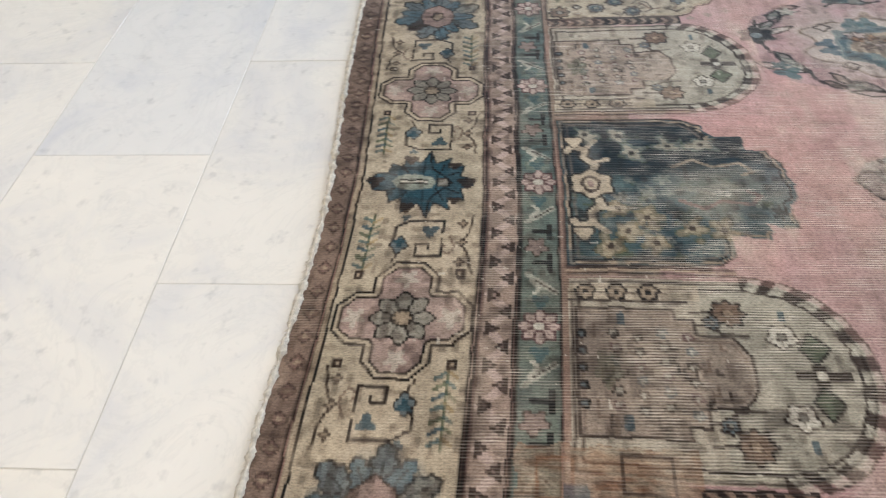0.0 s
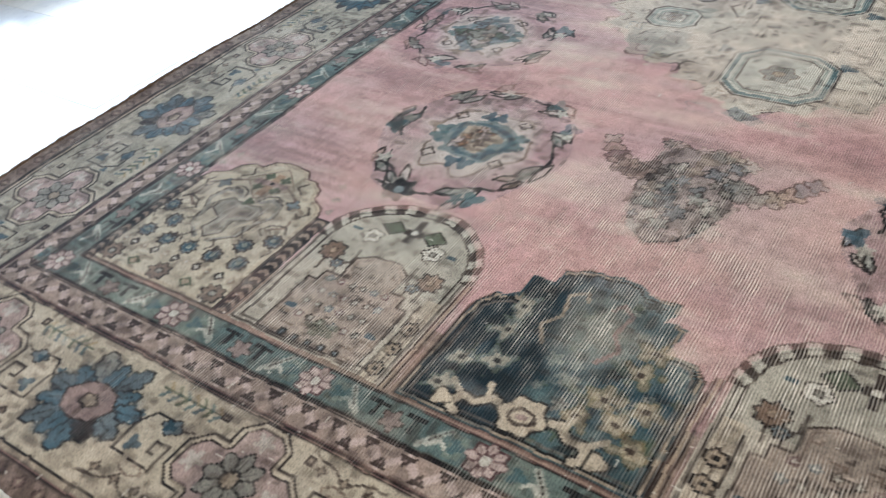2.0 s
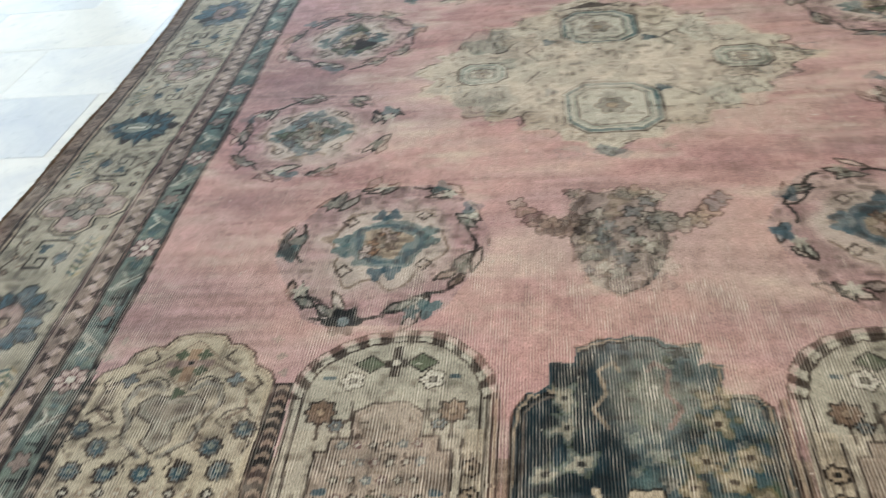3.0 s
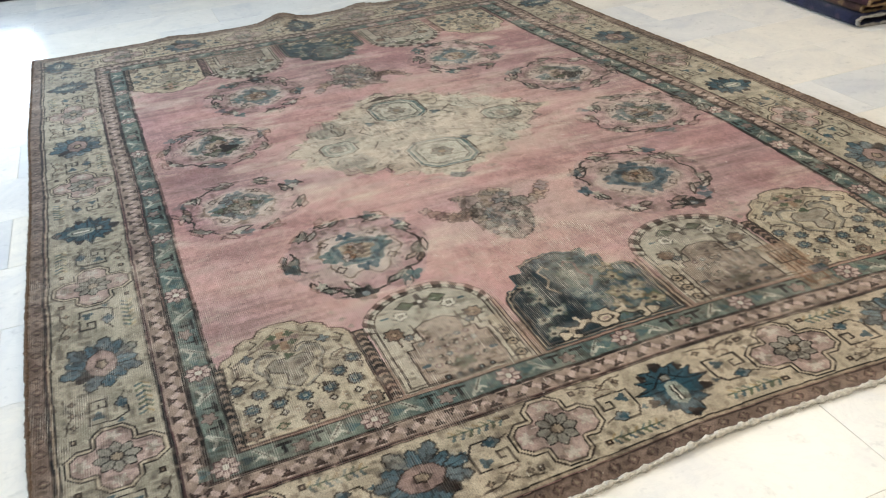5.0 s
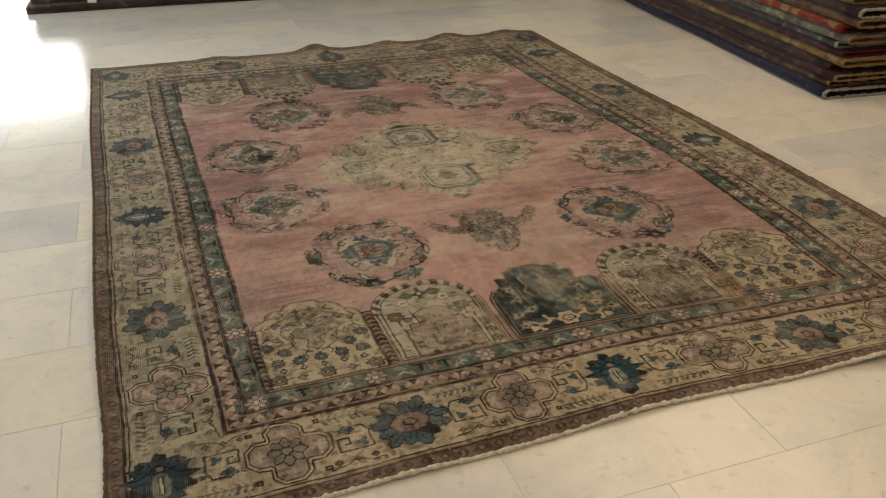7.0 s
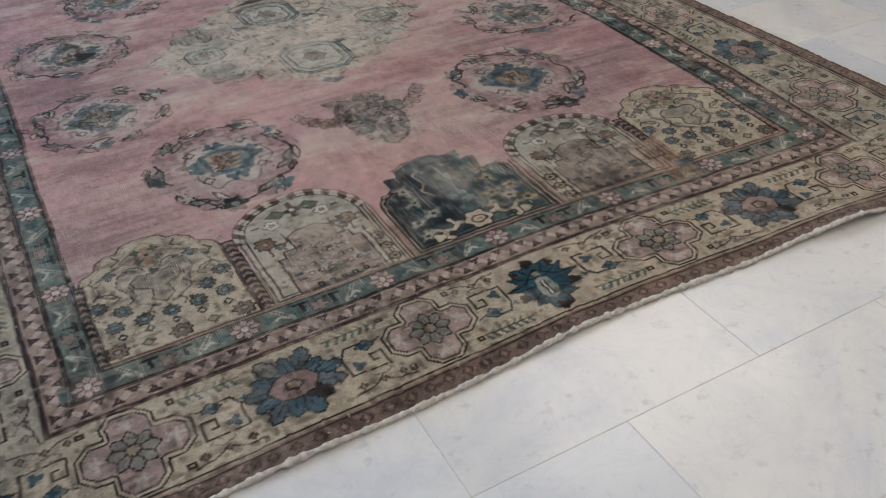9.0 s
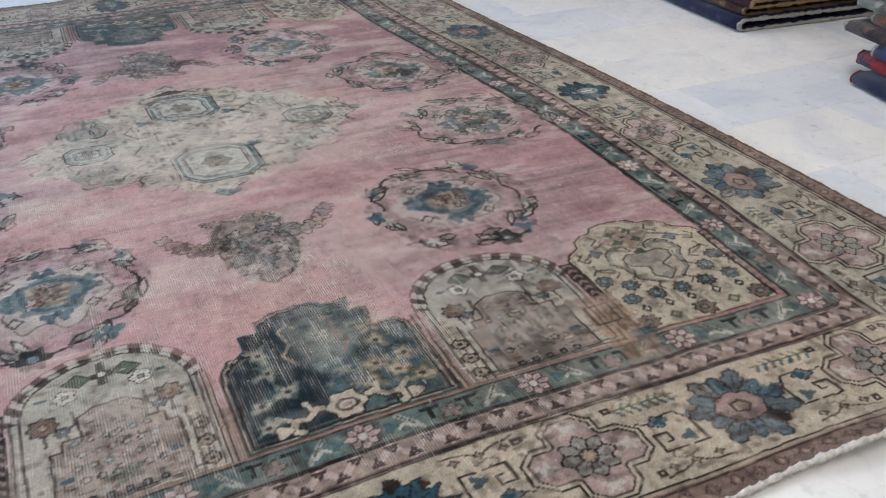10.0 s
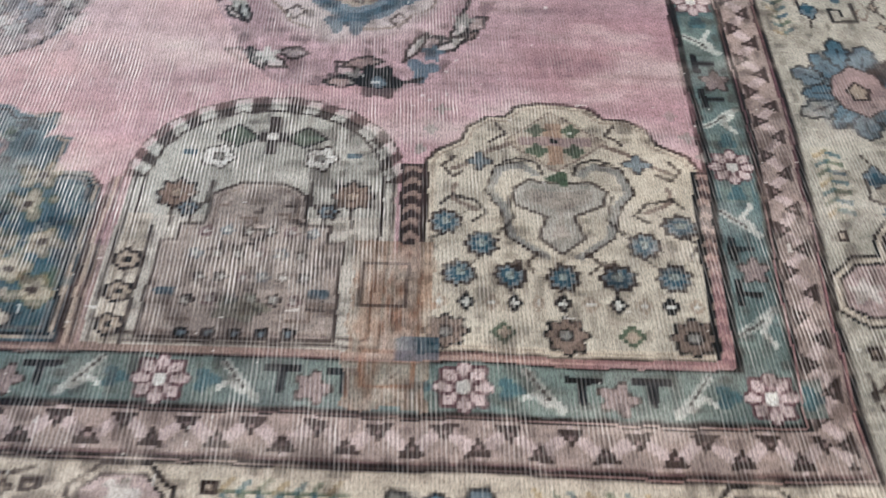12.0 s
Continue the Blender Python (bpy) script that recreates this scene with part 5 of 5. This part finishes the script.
def folded_rug(length, width, height, mat, fringe, rng, label):
    root = tagged(new("folded_rug"), label, "rug", "stacked folded rugs")
    thick = min(0.016, height * 0.34)
    prof = fold_profile(width, height, thick, rng)
    bm, rows = bmesh.new(), []
    steps_n = 14
    normals = []
    for i, (x, z) in enumerate(prof):
        x0, z0 = prof[max(i - 1, 0)]
        x1, z1 = prof[min(i + 1, len(prof) - 1)]
        d = math.hypot(x1 - x0, z1 - z0)
        normals.append((-(z1 - z0) / d, (x1 - x0) / d))
    ph = rng.uniform(0, 6)
    for j in range(steps_n + 1):
        y = length * j / steps_n
        wx, wz = 0.008 * math.sin(y * 3 + ph), 0.0
        row = []
        for sgn in (1, -1):
            for (x, z), (nx, nz) in (zip(prof, normals) if sgn > 0 else zip(prof[::-1], normals[::-1])):
                row.append(bm.verts.new((x + nx * sgn * thick / 2 + wx, y + 0.004 * math.sin(x * 40 + ph), z + nz * sgn * thick / 2 + wz)))
        rows.append(row)
    n = len(rows[0])
    for a, b in zip(rows, rows[1:]):
        for k in range(n):
            bm.faces.new((a[k], a[(k + 1) % n], b[(k + 1) % n], b[k]))
    h = len(prof)
    for row, flip in ((rows[0], False), (rows[-1], True)):
        for k in range(h - 1):
            q = (row[k], row[k + 1], row[n - 2 - k], row[n - 1 - k])
            bm.faces.new(q[::-1] if not flip else q)
    bmesh.ops.recalc_face_normals(bm, faces=bm.faces[:])
    part("folded_cloth", bm, mat, root, smooth=True)
    for y in (-0.003, length + 0.003):
        line = [(x + 0.008 * math.sin(max(y, 0) * 3 + ph), y, z) for x, z in prof]
        dense = []
        for (a, b) in zip(line, line[1:]):
            k = max(1, int((Vector(a) - Vector(b)).length / 0.02))
            dense += [tuple(Vector(a).lerp(Vector(b), t / k)) for t in range(k)]
        part("fringe", tube_bm(dense + [line[-1]], thick * 0.56, 7, 0.9, 0.4), fringe, root, "frayed end fringe", True)
    return root


def stack(origin, heading, rows, length, width, seed, mirror=False):
    rng = random.Random(seed)
    z = FLOOR
    for k, (mat, h, fr, label) in enumerate(rows):
        rug = folded_rug(length + rng.uniform(-0.12, 0.04), width + rng.uniform(-0.1, 0.05), h, RUG_MATS[mat], fr, rng, label)
        m = pose(*origin, 0, 0, heading) @ pose(rng.uniform(0, 0.035) + 0.010 * k, rng.uniform(-0.02, 0.10) if k else 0, 0, 0, 0, rng.uniform(-0.8, 0.8))
        m.translation.z = z
        rug.matrix_world = m
        z += h - 0.001
    return z


LONG_ROWS = [(0, 0.062, FRINGE, "navy folded rug with a pale grey fringe, lowest of the stack"), (1, 0.044, TAN_FRINGE, "brown patterned folded rug in a stack"),
             (2, 0.044, TAN_FRINGE, "dark plum folded rug in a stack"), (8, 0.040, RED_FRINGE, "dark brown folded rug with red edging"), (3, 0.050, TAN_FRINGE, "tan patterned folded rug in a stack"),
             (2, 0.036, RED_FRINGE, "wine-red folded rug in a stack"), (4, 0.046, FRINGE, "grey-blue folded rug in a stack"), (5, 0.050, TAN_FRINGE, "pale grey patterned folded rug"),
             (6, 0.046, RED_FRINGE, "bright red patterned folded rug"), (7, 0.056, TAN_FRINGE, "rust and brown folded rug"), (8, 0.060, FRINGE, "dark folded rug with a looped pale edge"),
             (3, 0.050, TAN_FRINGE, "tan patterned folded rug in a stack"), (11, 0.050, FRINGE, "grey folded rug in a stack"), (1, 0.05, TAN_FRINGE, "brown patterned folded rug in a stack")]
stack((2.47, 1.83, 0), -2.5, LONG_ROWS, 3.3, 1.25, 3)
SHORT_ROWS = [(0, 0.050, RED_FRINGE, "dark navy folded rug at the foot of a stack"), (10, 0.055, RED_FRINGE, "red and navy folded rug in a stack"), (9, 0.050, FRINGE, "deep blue folded rug in a stack"),
              (8, 0.045, FRINGE, "brown folded rug with a frayed pale edge"), (7, 0.046, FRINGE, "rust folded rug in a stack"), (5, 0.048, FRINGE, "pale patterned folded rug in a stack"),
              (2, 0.046, RED_FRINGE, "plum folded rug in a stack"), (0, 0.046, FRINGE, "navy folded rug in a stack"), (6, 0.046, RED_FRINGE, "red folded rug in a stack"), (4, 0.05, FRINGE, "grey folded rug in a stack")]
stack((2.06, -0.77, 0), -11.0, SHORT_ROWS, 1.98, 1.2, 8)
LEFT_ROWS = [(0, 0.060, FRINGE, "navy folded rug beside the carpet"), (9, 0.050, FRINGE, "deep blue folded rug in a low stack"), (2, 0.046, RED_FRINGE, "plum folded rug in a low stack")]
stack((-2.73, 2.10, 0), 180, LEFT_ROWS, 1.35, 1.1, 11)
FAR_ROWS = [(8, 0.060, TAN_FRINGE, "dark brown folded rug along the far wall"), (1, 0.055, TAN_FRINGE, "brown folded rug along the far wall"), (2, 0.050, RED_FRINGE, "plum folded rug along the far wall"), (7, 0.055, TAN_FRINGE, "rust folded rug along the far wall"), (3, 0.05, TAN_FRINGE, "tan folded rug along the far wall"), (8, 0.05, TAN_FRINGE, "dark folded rug along the far wall")]
stack((1.66, 5.53, 0), 90, FAR_ROWS, 3.90, 1.0, 15)
tag = tagged(new("price_tag"), "small blank white paper tag hanging from a rug", "tag")
tag.matrix_world = pose(-1.78, 5.515, 0.07, 12, 0, 0)
part("paper", box_bm(-0.035, 0.035, -0.002, 0.002, -0.05, 0.05, 0.001), plain_material("white_card", lin(225, 225, 222), 0.7, 30, 0.05, 0.05), tag)

# ---- floor: marble slabs in half bond on a mortar bed ----
PX, PY, JX, JY = 0.748, 0.386, 0.303, -0.666
TURN = radians(2.2)
floor = structure("floor", box_bm(X0, X1, Y0, Y1, FLOOR - 0.10, FLOOR - 0.0012), GROUT, "polished white marble slabs with fine grey joints", "floor")
slab = mesh_from("slab", box_bm(-PX / 2 + 0.0010, PX / 2 - 0.0010, -PY / 2 + 0.0010, PY / 2 - 0.0010, -0.018, 0, 0.0006), MARBLE)
bm = bmesh.new()
for r in range(-13, 26):
    for c in range(-10, 10):
        a, b = JX + (c + 0.5 + (0.5 if r % 2 else 0)) * PX, JY + (r + 0.5) * PY
        x, y = a * math.cos(TURN) - b * math.sin(TURN), a * math.sin(TURN) + b * math.cos(TURN)
        if not (X0 - 0.2 < x < X1 + 0.2 and Y0 < y < Y1):
            continue
        if abs(x) < 3.2 and -2.6 < y < 7.2 and not (abs(x) < 1.0 and 0.1 < y < 3.1):
            ob = new("slab", slab)
            ob.parent = floor
            ob.location = (x, y, FLOOR + random.uniform(-0.0004, 0.0004))
            ob.rotation_euler = (0, 0, TURN)
        else:
            box_bm(a - PX / 2 + 0.001, a + PX / 2 - 0.001, b - PY / 2 + 0.001, b + PY / 2 - 0.001, FLOOR - 0.018, FLOOR, bm=bm)
bmesh.ops.rotate(bm, verts=bm.verts[:], cent=(0, 0, 0), matrix=Matrix.Rotation(TURN, 3, "Z"))
tagged(part("slabs", bm, MARBLE, floor), kind="stuff")
